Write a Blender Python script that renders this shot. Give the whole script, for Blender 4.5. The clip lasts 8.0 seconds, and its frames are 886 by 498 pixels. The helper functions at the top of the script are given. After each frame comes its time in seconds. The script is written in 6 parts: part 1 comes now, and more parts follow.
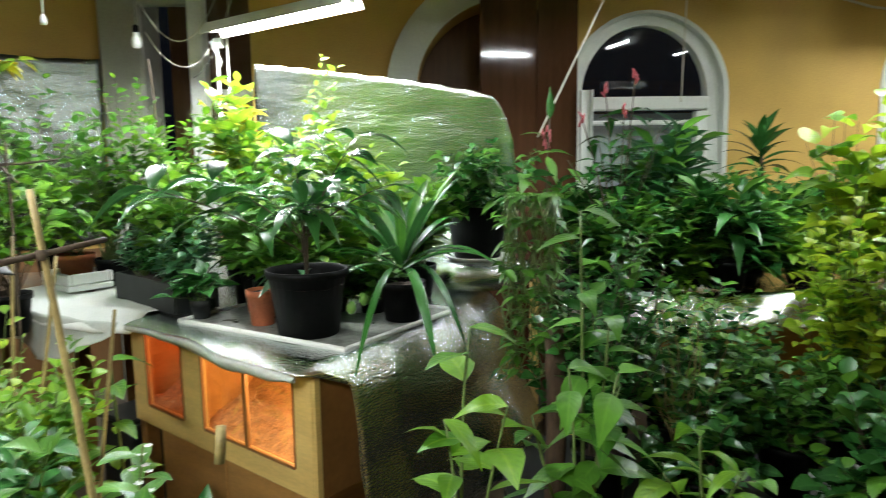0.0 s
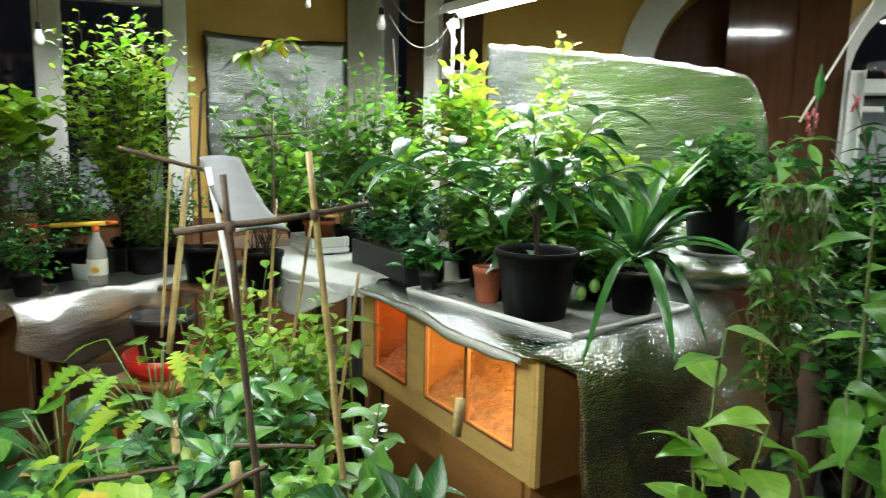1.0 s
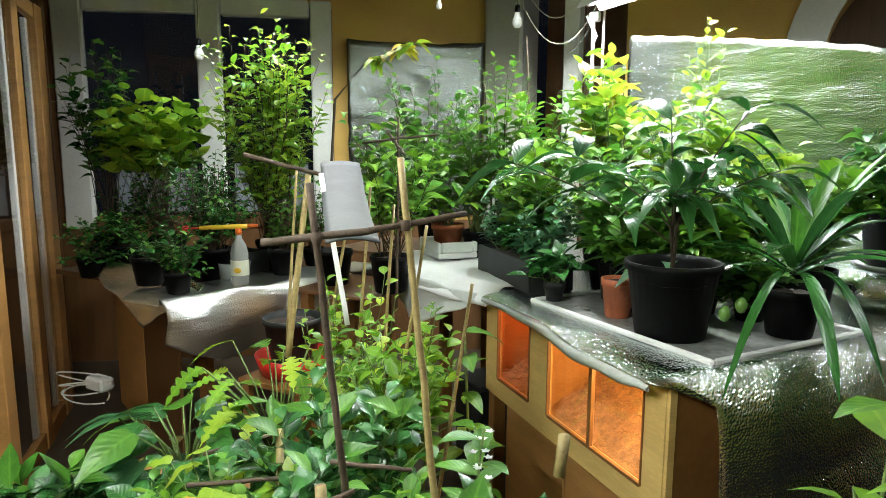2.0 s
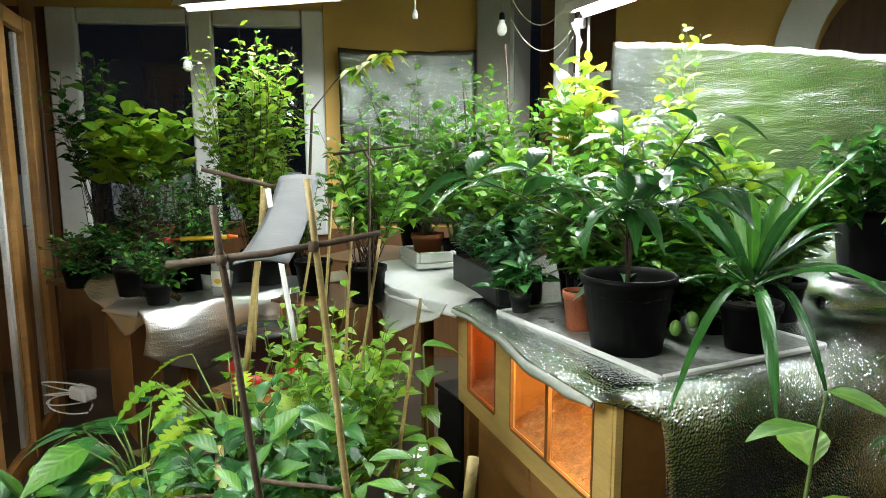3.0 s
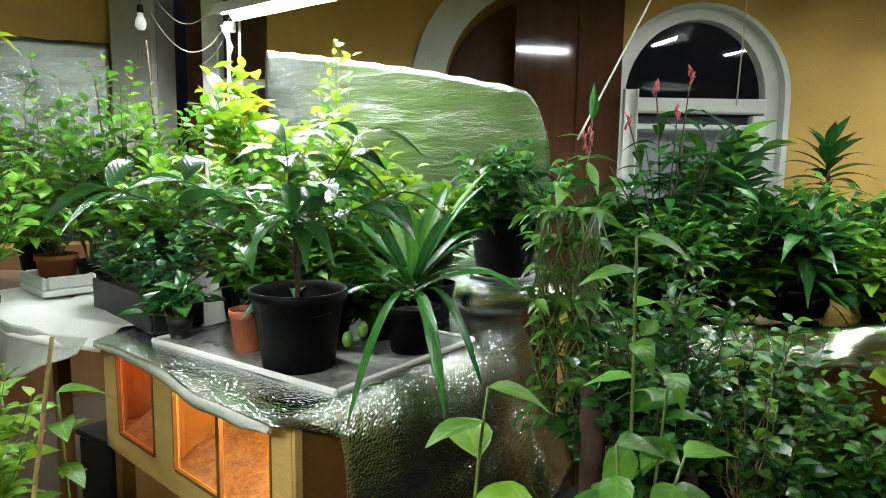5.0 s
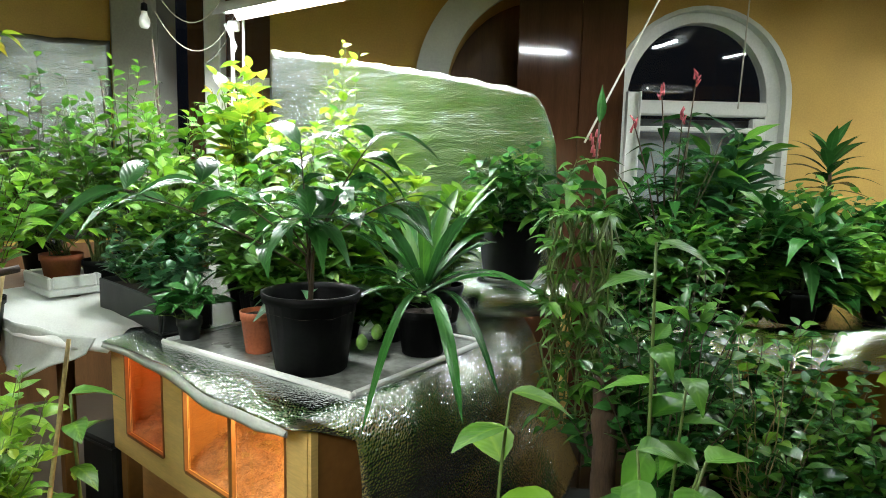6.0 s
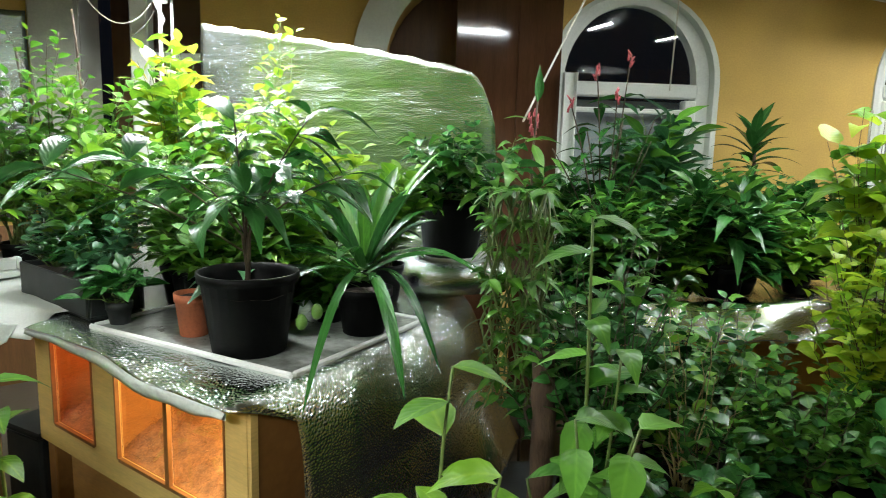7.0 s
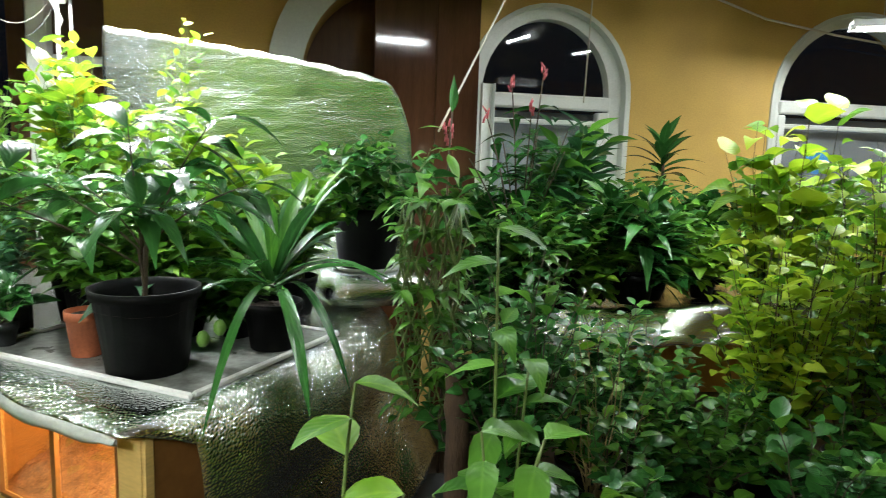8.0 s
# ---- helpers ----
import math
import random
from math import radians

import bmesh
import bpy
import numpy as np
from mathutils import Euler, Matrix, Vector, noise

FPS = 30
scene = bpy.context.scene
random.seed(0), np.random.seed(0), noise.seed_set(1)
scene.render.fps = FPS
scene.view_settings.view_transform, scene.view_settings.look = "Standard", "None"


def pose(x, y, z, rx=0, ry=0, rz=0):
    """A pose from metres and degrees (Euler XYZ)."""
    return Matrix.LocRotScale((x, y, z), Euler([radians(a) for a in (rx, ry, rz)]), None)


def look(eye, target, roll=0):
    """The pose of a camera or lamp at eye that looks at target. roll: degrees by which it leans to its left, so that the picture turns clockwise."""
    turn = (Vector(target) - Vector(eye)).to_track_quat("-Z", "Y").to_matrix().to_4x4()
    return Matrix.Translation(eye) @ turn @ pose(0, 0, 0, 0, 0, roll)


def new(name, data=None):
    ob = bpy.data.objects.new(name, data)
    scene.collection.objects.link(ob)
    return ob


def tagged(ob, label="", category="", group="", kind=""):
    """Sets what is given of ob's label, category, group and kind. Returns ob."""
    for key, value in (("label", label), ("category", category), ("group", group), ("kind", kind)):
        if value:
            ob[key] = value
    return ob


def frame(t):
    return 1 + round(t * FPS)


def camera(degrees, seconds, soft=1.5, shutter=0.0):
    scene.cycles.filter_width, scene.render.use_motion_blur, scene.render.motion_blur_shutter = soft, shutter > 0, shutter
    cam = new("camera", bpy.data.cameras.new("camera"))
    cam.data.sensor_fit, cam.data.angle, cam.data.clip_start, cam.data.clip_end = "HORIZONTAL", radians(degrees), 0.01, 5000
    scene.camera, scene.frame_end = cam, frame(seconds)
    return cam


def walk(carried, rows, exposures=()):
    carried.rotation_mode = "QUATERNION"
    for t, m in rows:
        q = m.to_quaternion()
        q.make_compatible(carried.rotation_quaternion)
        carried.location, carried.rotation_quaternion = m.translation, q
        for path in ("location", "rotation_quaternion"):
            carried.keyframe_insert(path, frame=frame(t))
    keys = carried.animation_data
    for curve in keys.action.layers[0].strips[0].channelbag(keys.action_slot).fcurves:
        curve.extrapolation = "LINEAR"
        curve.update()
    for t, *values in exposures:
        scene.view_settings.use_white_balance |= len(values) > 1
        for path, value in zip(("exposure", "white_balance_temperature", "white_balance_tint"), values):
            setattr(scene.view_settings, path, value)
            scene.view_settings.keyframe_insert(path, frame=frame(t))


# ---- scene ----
cam = camera(67.6, 8.0, soft=0.9, shutter=0.25)
PATH = [
    (0, (0.064, -0.521, 1.764), (0.105, 1.463, 1.513), -0.8),
    (0.5, (0.027, -0.511, 1.757), (-0.311, 1.44, 1.473), -0.2),
    (1, (-0.051, -0.458, 1.74), (-0.603, 1.441, 1.444), 1.3),
    (1.5, (-0.075, -0.375, 1.736), (-0.925, 1.407, 1.419), 1.6),
    (3, (0.149, -0.189, 1.776), (-0.855, 1.517, 1.488), -0.2),
    (3.5, (0.148, -0.155, 1.762), (-0.702, 1.634, 1.486), 0.3),
    (4, (0.113, -0.126, 1.772), (-0.363, 1.798, 1.501), -0.3),
    (4.5, (0.095, -0.087, 1.771), (-0.112, 1.882, 1.489), 0.7),
    (5, (0.098, -0.114, 1.781), (0.056, 1.869, 1.527), 1.0),
    (6.5, (0.016, -0.117, 1.793), (0.014, 1.866, 1.529), 1.8),
    (7, (0.037, -0.114, 1.781), (0.197, 1.856, 1.474), 1.6),
    (7.5, (0.038, -0.115, 1.774), (0.274, 1.85, 1.482), 2.6),
    (8, (0.09, -0.095, 1.784), (0.465, 1.85, 1.511), 1.9),
]
walk(cam, [(t, look(eye, target, roll)) for t, eye, target, roll in PATH])

# ---- night outside, tubes inside ----
world = bpy.data.worlds.new("night")
scene.world = world
world.use_nodes = True
world.node_tree.nodes["Background"].inputs[0].default_value = (0.010, 0.014, 0.022, 1)
world.node_tree.nodes["Background"].inputs[1].default_value = 0.25
scene.view_settings.exposure = 0.0
TUBE_POWER = 214.0


# ---- materials ----
def mat(name, base, rough=0.6, metal=0.0, vary=0.15, scale=6.0, fine=60.0, bump=0.15, spec=0.5, dark=None, stretch=(1, 1, 1), coat=0.0, coords="Object"):
    """A surface with two scales of variation and fine relief."""
    m = bpy.data.materials.new(name)
    m.use_nodes = True
    nt = m.node_tree
    n, l = nt.nodes, nt.links
    b = n["Principled BSDF"]
    tc = n.new("ShaderNodeTexCoord")
    mp = n.new("ShaderNodeMapping")
    mp.inputs["Scale"].default_value = stretch
    l.new(tc.outputs[coords], mp.inputs[0])
    big, small = n.new("ShaderNodeTexNoise"), n.new("ShaderNodeTexNoise")
    big.inputs["Scale"].default_value, small.inputs["Scale"].default_value = scale, fine
    big.inputs["Detail"].default_value, small.inputs["Detail"].default_value = 4, 3
    for t in (big, small):
        l.new(mp.outputs[0], t.inputs["Vector"])
    ramp = n.new("ShaderNodeValToRGB")
    d = dark or tuple(c * (1 - 2.2 * vary) for c in base)
    ramp.color_ramp.elements[0].position, ramp.color_ramp.elements[1].position = 0.3, 0.7
    ramp.color_ramp.elements[0].color = (*[max(c, 0.001) for c in d], 1)
    ramp.color_ramp.elements[1].color = (*[min(c * (1 + 0.3 * vary), 1) for c in base], 1)
    mix = n.new("ShaderNodeMath")
    mix.operation = "MULTIPLY_ADD"
    mix.inputs[1].default_value = 0.45
    l.new(small.outputs[0], mix.inputs[0])
    half = n.new("ShaderNodeMath")
    half.operation = "MULTIPLY"
    half.inputs[1].default_value = 0.55
    l.new(big.outputs[0], half.inputs[0])
    l.new(half.outputs[0], mix.inputs[2])
    l.new(mix.outputs[0], ramp.inputs[0])
    l.new(ramp.outputs[0], b.inputs["Base Color"])
    rr = n.new("ShaderNodeMapRange")
    rr.inputs["To Min"].default_value, rr.inputs["To Max"].default_value = max(rough - min(0.1, 0.4 * rough), 0.03), min(rough + min(0.1, 0.4 * rough), 1)
    l.new(big.outputs[0], rr.inputs[0])
    l.new(rr.outputs[0], b.inputs["Roughness"])
    b.inputs["Metallic"].default_value = metal
    b.inputs["Specular IOR Level"].default_value = spec
    b.inputs["Coat Weight"].default_value = coat
    bp = n.new("ShaderNodeBump")
    bp.inputs["Strength"].default_value, bp.inputs["Distance"].default_value = bump, 0.004
    l.new(small.outputs[0], bp.inputs["Height"])
    l.new(bp.outputs[0], b.inputs["Normal"])
    return m


def foil_mat(name, base, rough, bubbles=1.0, wrinkle=0.5):
    """Aluminised bubble foil: round blisters and soft creases."""
    m = bpy.data.materials.new(name)
    m.use_nodes = True
    n, l = m.node_tree.nodes, m.node_tree.links
    b = n["Principled BSDF"]
    b.inputs["Base Color"].default_value = (*base, 1)
    b.inputs["Metallic"].default_value, b.inputs["Roughness"].default_value = 1.0, rough
    tc = n.new("ShaderNodeTexCoord")
    vo = n.new("ShaderNodeTexVoronoi")
    vo.inputs["Scale"].default_value, vo.inputs["Randomness"].default_value = 120, 0.8
    no = n.new("ShaderNodeTexNoise")
    no.inputs["Scale"].default_value, no.inputs["Detail"].default_value = 3.5, 3
    fine = n.new("ShaderNodeTexNoise")
    fine.inputs["Scale"].default_value = 140
    flat = n.new("ShaderNodeMapping")
    flat.inputs["Scale"].default_value = (1, 1, 4)
    l.new(tc.outputs["Object"], flat.inputs[0])
    for t in (vo, fine):
        l.new(tc.outputs["Object"], t.inputs["Vector"])
    l.new(flat.outputs[0], no.inputs["Vector"])
    b1, b2, b3 = (n.new("ShaderNodeBump") for _ in range(3))
    b1.inputs["Strength"].default_value, b1.inputs["Distance"].default_value = 0.7 * wrinkle, 0.018
    b2.inputs["Strength"].default_value, b2.inputs["Distance"].default_value = 0.62 * bubbles, 0.003
    b3.inputs["Strength"].default_value, b3.inputs["Distance"].default_value = 0.3, 0.003
    b2.invert = True
    l.new(no.outputs[0], b1.inputs["Height"])
    l.new(vo.outputs["Distance"], b2.inputs["Height"])
    l.new(fine.outputs[0], b3.inputs["Height"])
    l.new(b1.outputs[0], b2.inputs["Normal"])
    l.new(b2.outputs[0], b3.inputs["Normal"])
    l.new(b3.outputs[0], b.inputs["Normal"])
    return m


def leaf_mat(name, lo, hi, rough=0.32, trans=0.3, vein=0.25):
    """Leaf blade: hue differs leaf by leaf, paler midrib, side veins in relief, light shines through."""
    m = bpy.data.materials.new(name)
    m.use_nodes = True
    n, l = m.node_tree.nodes, m.node_tree.links
    b, out = n["Principled BSDF"], n["Material Output"]
    geo, info = n.new("ShaderNodeNewGeometry"), n.new("ShaderNodeObjectInfo")
    add = n.new("ShaderNodeMath")
    add.operation = "ADD"
    l.new(geo.outputs["Random Per Island"], add.inputs[0])
    l.new(info.outputs["Random"], add.inputs[1])
    fr = n.new("ShaderNodeMath")
    fr.operation = "FRACT"
    l.new(add.outputs[0], fr.inputs[0])
    tc = n.new("ShaderNodeTexCoord")
    no = n.new("ShaderNodeTexNoise")
    no.inputs["Scale"].default_value, no.inputs["Detail"].default_value = 30, 3
    l.new(tc.outputs["Object"], no.inputs["Vector"])
    mx = n.new("ShaderNodeMath")
    mx.operation = "MULTIPLY_ADD"
    mx.inputs[1].default_value = 0.5
    l.new(no.outputs[0], mx.inputs[0])
    hf = n.new("ShaderNodeMath")
    hf.operation = "MULTIPLY"
    hf.inputs[1].default_value = 0.6
    l.new(fr.outputs[0], hf.inputs[0])
    l.new(hf.outputs[0], mx.inputs[2])
    ramp = n.new("ShaderNodeValToRGB")
    ramp.color_ramp.elements[0].position, ramp.color_ramp.elements[1].position = 0.2, 0.85
    ramp.color_ramp.elements[0].color, ramp.color_ramp.elements[1].color = (*lo, 1), (*hi, 1)
    l.new(mx.outputs[0], ramp.inputs[0])
    sep = n.new("ShaderNodeSeparateXYZ")
    l.new(tc.outputs["UV"], sep.inputs[0])
    off = n.new("ShaderNodeMath")
    off.operation = "SUBTRACT"
    off.inputs[1].default_value = 0.5
    l.new(sep.outputs[0], off.inputs[0])
    ab = n.new("ShaderNodeMath")
    ab.operation = "ABSOLUTE"
    l.new(off.outputs[0], ab.inputs[0])
    rib = n.new("ShaderNodeMapRange")
    rib.inputs["From Min"].default_value, rib.inputs["From Max"].default_value = 0.0, 0.09
    rib.inputs["To Min"].default_value, rib.inputs["To Max"].default_value = vein, 0.0
    l.new(ab.outputs[0], rib.inputs[0])
    pale = n.new("ShaderNodeMix")
    pale.data_type = "RGBA"
    pale.inputs["B"].default_value = (min(hi[0] * 2.2, 0.6), min(hi[1] * 1.7, 0.7), min(hi[2] * 2.0, 0.4), 1)
    l.new(rib.outputs[0], pale.inputs["Factor"])
    l.new(ramp.outputs[0], pale.inputs["A"])
    l.new(pale.outputs["Result"], b.inputs["Base Color"])
    b.inputs["Roughness"].default_value = rough
    vv = n.new("ShaderNodeMath")
    vv.operation = "MULTIPLY_ADD"
    vv.inputs[1].default_value = -0.55
    l.new(ab.outputs[0], vv.inputs[0])
    l.new(sep.outputs[1], vv.inputs[2])
    sn = n.new("ShaderNodeMath")
    sn.operation = "SINE"
    ml = n.new("ShaderNodeMath")
    ml.operation = "MULTIPLY"
    ml.inputs[1].default_value = 48
    l.new(vv.outputs[0], ml.inputs[0])
    l.new(ml.outputs[0], sn.inputs[0])
    bp = n.new("ShaderNodeBump")
    bp.inputs["Strength"].default_value, bp.inputs["Distance"].default_value = 0.13, 0.003
    l.new(sn.outputs[0], bp.inputs["Height"])
    l.new(bp.outputs[0], b.inputs["Normal"])
    tr, ms = n.new("ShaderNodeBsdfTranslucent"), n.new("ShaderNodeMixShader")
    l.new(pale.outputs["Result"], tr.inputs[0])
    ms.inputs[0].default_value = trans
    l.new(b.outputs[0], ms.inputs[1])
    l.new(tr.outputs[0], ms.inputs[2])
    l.new(ms.outputs[0], out.inputs[0])
    return m


def glass_mat(name, tint=(0.95, 0.97, 0.96), rough=0.02):
    m = bpy.data.materials.new(name)
    m.use_nodes = True
    b = m.node_tree.nodes["Principled BSDF"]
    b.inputs["Base Color"].default_value = (*tint, 1)
    b.inputs["Transmission Weight"].default_value, b.inputs["Roughness"].default_value, b.inputs["IOR"].default_value = 1, rough, 1.45
    return m


def glow_mat(name, colour, power):
    m = bpy.data.materials.new(name)
    m.use_nodes = True
    b = m.node_tree.nodes["Principled BSDF"]
    b.inputs["Emission Color"].default_value, b.inputs["Emission Strength"].default_value = (*colour, 1), power
    return m


M_OCHRE = mat("ochre_plaster", (0.60, 0.39, 0.10), 0.75, vary=0.12, scale=2.5, fine=90, bump=0.2)
M_PLASTER = mat("white_plaster", (0.66, 0.70, 0.64), 0.7, vary=0.08, scale=4, fine=70, bump=0.25)
M_PAINT = mat("white_gloss_paint", (0.74, 0.77, 0.72), 0.4, vary=0.08, scale=5, fine=80, bump=0.1)
M_PIER = mat("grey_plaster", (0.42, 0.43, 0.38), 0.8, vary=0.12, scale=3, fine=60, bump=0.3)
M_BROWN = mat("varnished_brown_board", (0.085, 0.038, 0.020), 0.07, vary=0.18, scale=3, fine=25, bump=0.03, stretch=(8, 8, 0.6), spec=0.7)
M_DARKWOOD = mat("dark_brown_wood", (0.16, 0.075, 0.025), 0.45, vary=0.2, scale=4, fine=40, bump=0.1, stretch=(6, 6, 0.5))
M_PLY = mat("plywood", (0.52, 0.27, 0.08), 0.5, vary=0.16, scale=3, fine=35, bump=0.08, stretch=(1, 1, 6))
M_PINE = mat("pine", (0.82, 0.58, 0.20), 0.42, vary=0.12, scale=3, fine=30, bump=0.07, stretch=(1, 1, 7))
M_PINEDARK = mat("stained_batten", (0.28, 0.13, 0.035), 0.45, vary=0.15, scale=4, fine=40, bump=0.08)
M_FLOOR = mat("floorboards", (0.085, 0.066, 0.045), 0.5, vary=0.2, scale=2, fine=30, bump=0.1, stretch=(0.6, 8, 1))
M_CEIL = mat("ceiling_paint", (0.42, 0.36, 0.24), 0.8, vary=0.06)
M_FOIL = foil_mat("bubble_foil", (0.72, 0.77, 0.75), 0.17, 1.15)
M_REFLECTOR = foil_mat("reflector_bubble_foil", (0.52, 0.58, 0.55), 0.25, 1.0, 0.9)
M_FOILDULL = foil_mat("crumpled_foil", (0.74, 0.75, 0.73), 0.36, 0.7, 1.1)
M_LIP = mat("pale_foam_edge", (0.58, 0.63, 0.58), 0.4, vary=0.1, scale=14, fine=90, bump=0.25)
# much darker base than the other foils
M_FOILWALL = foil_mat("dark_wall_foil", (0.25, 0.28, 0.26), 0.26)
M_FOAM = mat("white_foam_edge", (0.80, 0.83, 0.80), 0.45, vary=0.06, scale=10, fine=120, bump=0.2)
# white tray; pot shadow and leaf debris are put into its grey, blotched colour
M_TRAY = mat("shaded_white_tray", (0.40, 0.43, 0.40), 0.3, vary=0.2, scale=7, fine=40, bump=0.05, dark=(0.07, 0.07, 0.05))
M_BLACKPOT = mat("black_plastic", (0.0045, 0.005, 0.005), 0.5, spec=0.08, vary=0.25, scale=14, fine=90, bump=0.05)
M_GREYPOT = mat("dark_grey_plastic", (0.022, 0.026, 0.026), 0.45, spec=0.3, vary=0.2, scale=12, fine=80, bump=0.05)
M_TERRA = mat("terracotta", (0.40, 0.115, 0.045), 0.7, vary=0.2, scale=16, fine=120, bump=0.2)
M_SOIL = mat("potting_soil", (0.045, 0.03, 0.02), 0.95, vary=0.35, scale=30, fine=160, bump=1.0)
M_RED = mat("red_plastic", (0.55, 0.02, 0.015), 0.35, vary=0.12)
M_YELLOWP = mat("yellow_plastic", (0.78, 0.52, 0.04), 0.35, vary=0.1)
M_ORANGEP = mat("orange_plastic", (0.75, 0.16, 0.02), 0.35, vary=0.1)
M_WHITEP = mat("white_plastic", (0.78, 0.80, 0.78), 0.4, vary=0.08)
M_GREYSHEET = mat("grey_plastic_sheet", (0.055, 0.066, 0.068), 0.55, vary=0.12, scale=12, fine=60)
M_CANE = mat("bamboo_cane", (0.42, 0.33, 0.13), 0.5, vary=0.25, scale=20, fine=90, bump=0.2)
M_STICK = mat("dry_stick", (0.085, 0.058, 0.034), 0.8, vary=0.3, scale=25, fine=120, bump=0.5)
M_STEMG = mat("green_stem", (0.14, 0.22, 0.05), 0.55, vary=0.25, scale=20, fine=80)
M_STEMB = mat("woody_stem", (0.075, 0.052, 0.028), 0.8, vary=0.25, scale=30, fine=120, bump=0.4)
M_CORD = mat("cord", (0.62, 0.60, 0.50), 0.7, vary=0.1, scale=40)
M_WIRE = mat("dark_wire", (0.10, 0.11, 0.10), 0.5, vary=0.1)
M_METAL = mat("white_enamel", (0.78, 0.80, 0.79), 0.3, vary=0.06)
M_STRAW = mat("wood_shavings", (0.50, 0.27, 0.10), 0.8, vary=0.32, scale=30, fine=140, bump=1.0)
M_PINK = mat("pink_bract", (0.50, 0.09, 0.11), 0.5, vary=0.15, scale=40)
M_FRUIT = mat("green_fruit", (0.13, 0.28, 0.05), 0.35, vary=0.15, scale=40, fine=150, bump=0.1)
M_BARK = mat("bark_post", (0.085, 0.05, 0.026), 0.85, vary=0.3, scale=12, fine=70, bump=0.8, stretch=(3, 3, 0.6))
M_BLUE = mat("blue_paint", (0.05, 0.28, 0.55), 0.5, vary=0.15)
M_BLIND = mat("grey_white_panel", (0.17, 0.19, 0.20), 0.6, vary=0.08, scale=3)
M_LABEL = mat("paper_label", (0.72, 0.76, 0.62), 0.5, vary=0.05)
M_GLASS = glass_mat("window_glass")
M_BOTTLE = glass_mat("clear_plastic", (0.86, 0.92, 0.88), 0.12)
M_BOTTLE.node_tree.nodes["Principled BSDF"].inputs["IOR"].default_value = 1.12
M_BOTTLE.node_tree.nodes["Principled BSDF"].inputs["Transmission Weight"].default_value = 0.72
M_TUBE = glow_mat("lit_tube", (0.96, 1.0, 1.0), TUBE_POWER)
# glow raised to brighten the plants beneath
M_TUBE_BOOST = glow_mat("boosted_tube", (0.97, 1.0, 1.0), 2.4 * TUBE_POWER)
# doubled glow for the added front fill lamp
M_TUBE_FRONT_FILL = glow_mat("front_fill_tube", (0.97, 1.0, 0.98), 2.0 * TUBE_POWER)
# reduced glow for the added lamp above the low bench
M_TUBE_LOW_FILL = glow_mat("low_fill_tube", (1.0, 1.0, 0.93), 0.75 * TUBE_POWER)
L_DARK = leaf_mat("leaf_dark", (0.012, 0.062, 0.014), (0.044, 0.175, 0.034), 0.27, 0.2)
L_MID = leaf_mat("leaf_mid", (0.032, 0.130, 0.015), (0.120, 0.32, 0.034), 0.33)
L_FRESH = leaf_mat("leaf_fresh", (0.060, 0.20, 0.016), (0.21, 0.43, 0.030), 0.36, 0.35)
L_LIME = leaf_mat("leaf_lime", (0.11, 0.28, 0.018), (0.36, 0.52, 0.035), 0.4, 0.4)
L_BRIGHT = leaf_mat("leaf_bright_lime", (0.20, 0.40, 0.02), (0.50, 0.64, 0.045), 0.4, 0.4)
L_YELLOW = leaf_mat("leaf_yellow", (0.48, 0.38, 0.015), (0.66, 0.55, 0.04), 0.45, 0.35)
L_BLUE = leaf_mat("leaf_blue_green", (0.018, 0.080, 0.030), (0.062, 0.20, 0.075), 0.3, 0.2)


# ---- building blocks ----
ZONE = Vector((0, 0, 0))  # local origin of the part of the room that is being furnished


def link_mesh(name, verts, faces, material, parent=None, label="", smooth=False, uvs=None):
    me = bpy.data.meshes.new(name)
    me.from_pydata([tuple(map(float, v)) for v in verts], [], [tuple(map(int, f)) for f in faces])
    me.materials.append(material)
    if smooth:
        me.polygons.foreach_set("use_smooth", [True] * len(me.polygons))
    if uvs is not None:
        layer = me.uv_layers.new(name="UVMap")
        idx = np.empty(len(me.loops), dtype=np.int64)
        me.loops.foreach_get("vertex_index", idx)
        layer.data.foreach_set("uv", np.asarray(uvs, dtype=np.float32)[idx].ravel())
    ob = new(name, me)
    if parent:
        ob.parent = parent
    else:
        ob.location = ZONE
    if label:
        ob["label"] = label
    return ob


def part(name, bm, material, parent, label="", smooth=False):
    me = bpy.data.meshes.new(name)
    bmesh.ops.recalc_face_normals(bm, faces=bm.faces[:])
    bm.to_mesh(me)
    bm.free()
    me.materials.append(material)
    if smooth:
        me.polygons.foreach_set("use_smooth", [True] * len(me.polygons))
    ob = new(name, me)
    if parent:
        ob.parent = parent
    else:
        ob.location = ZONE
    if label:
        ob["label"] = label
    return ob


def thing(name, label, category, at=(0, 0, 0), turn=0.0, group="", kind=""):
    ob = tagged(new(name), label, category, group, kind)
    ob.empty_display_size = 0.1
    ob.matrix_basis = pose(*(Vector(at) + ZONE), 0, 0, turn)
    return ob


def box(x0, x1, y0, y1, z0, z1, bevel=0.004, bm=None):
    bm = bm or bmesh.new()
    r = bmesh.ops.create_cube(bm, size=1, matrix=Matrix.Translation(((x0 + x1) / 2, (y0 + y1) / 2, (z0 + z1) / 2)) @ Matrix.Diagonal((x1 - x0, y1 - y0, z1 - z0, 1)))
    if bevel:
        edges = list({e for v in r["verts"] for e in v.link_edges})
        bmesh.ops.bevel(bm, geom=edges, offset=bevel, segments=1, affect="EDGES")
    return bm


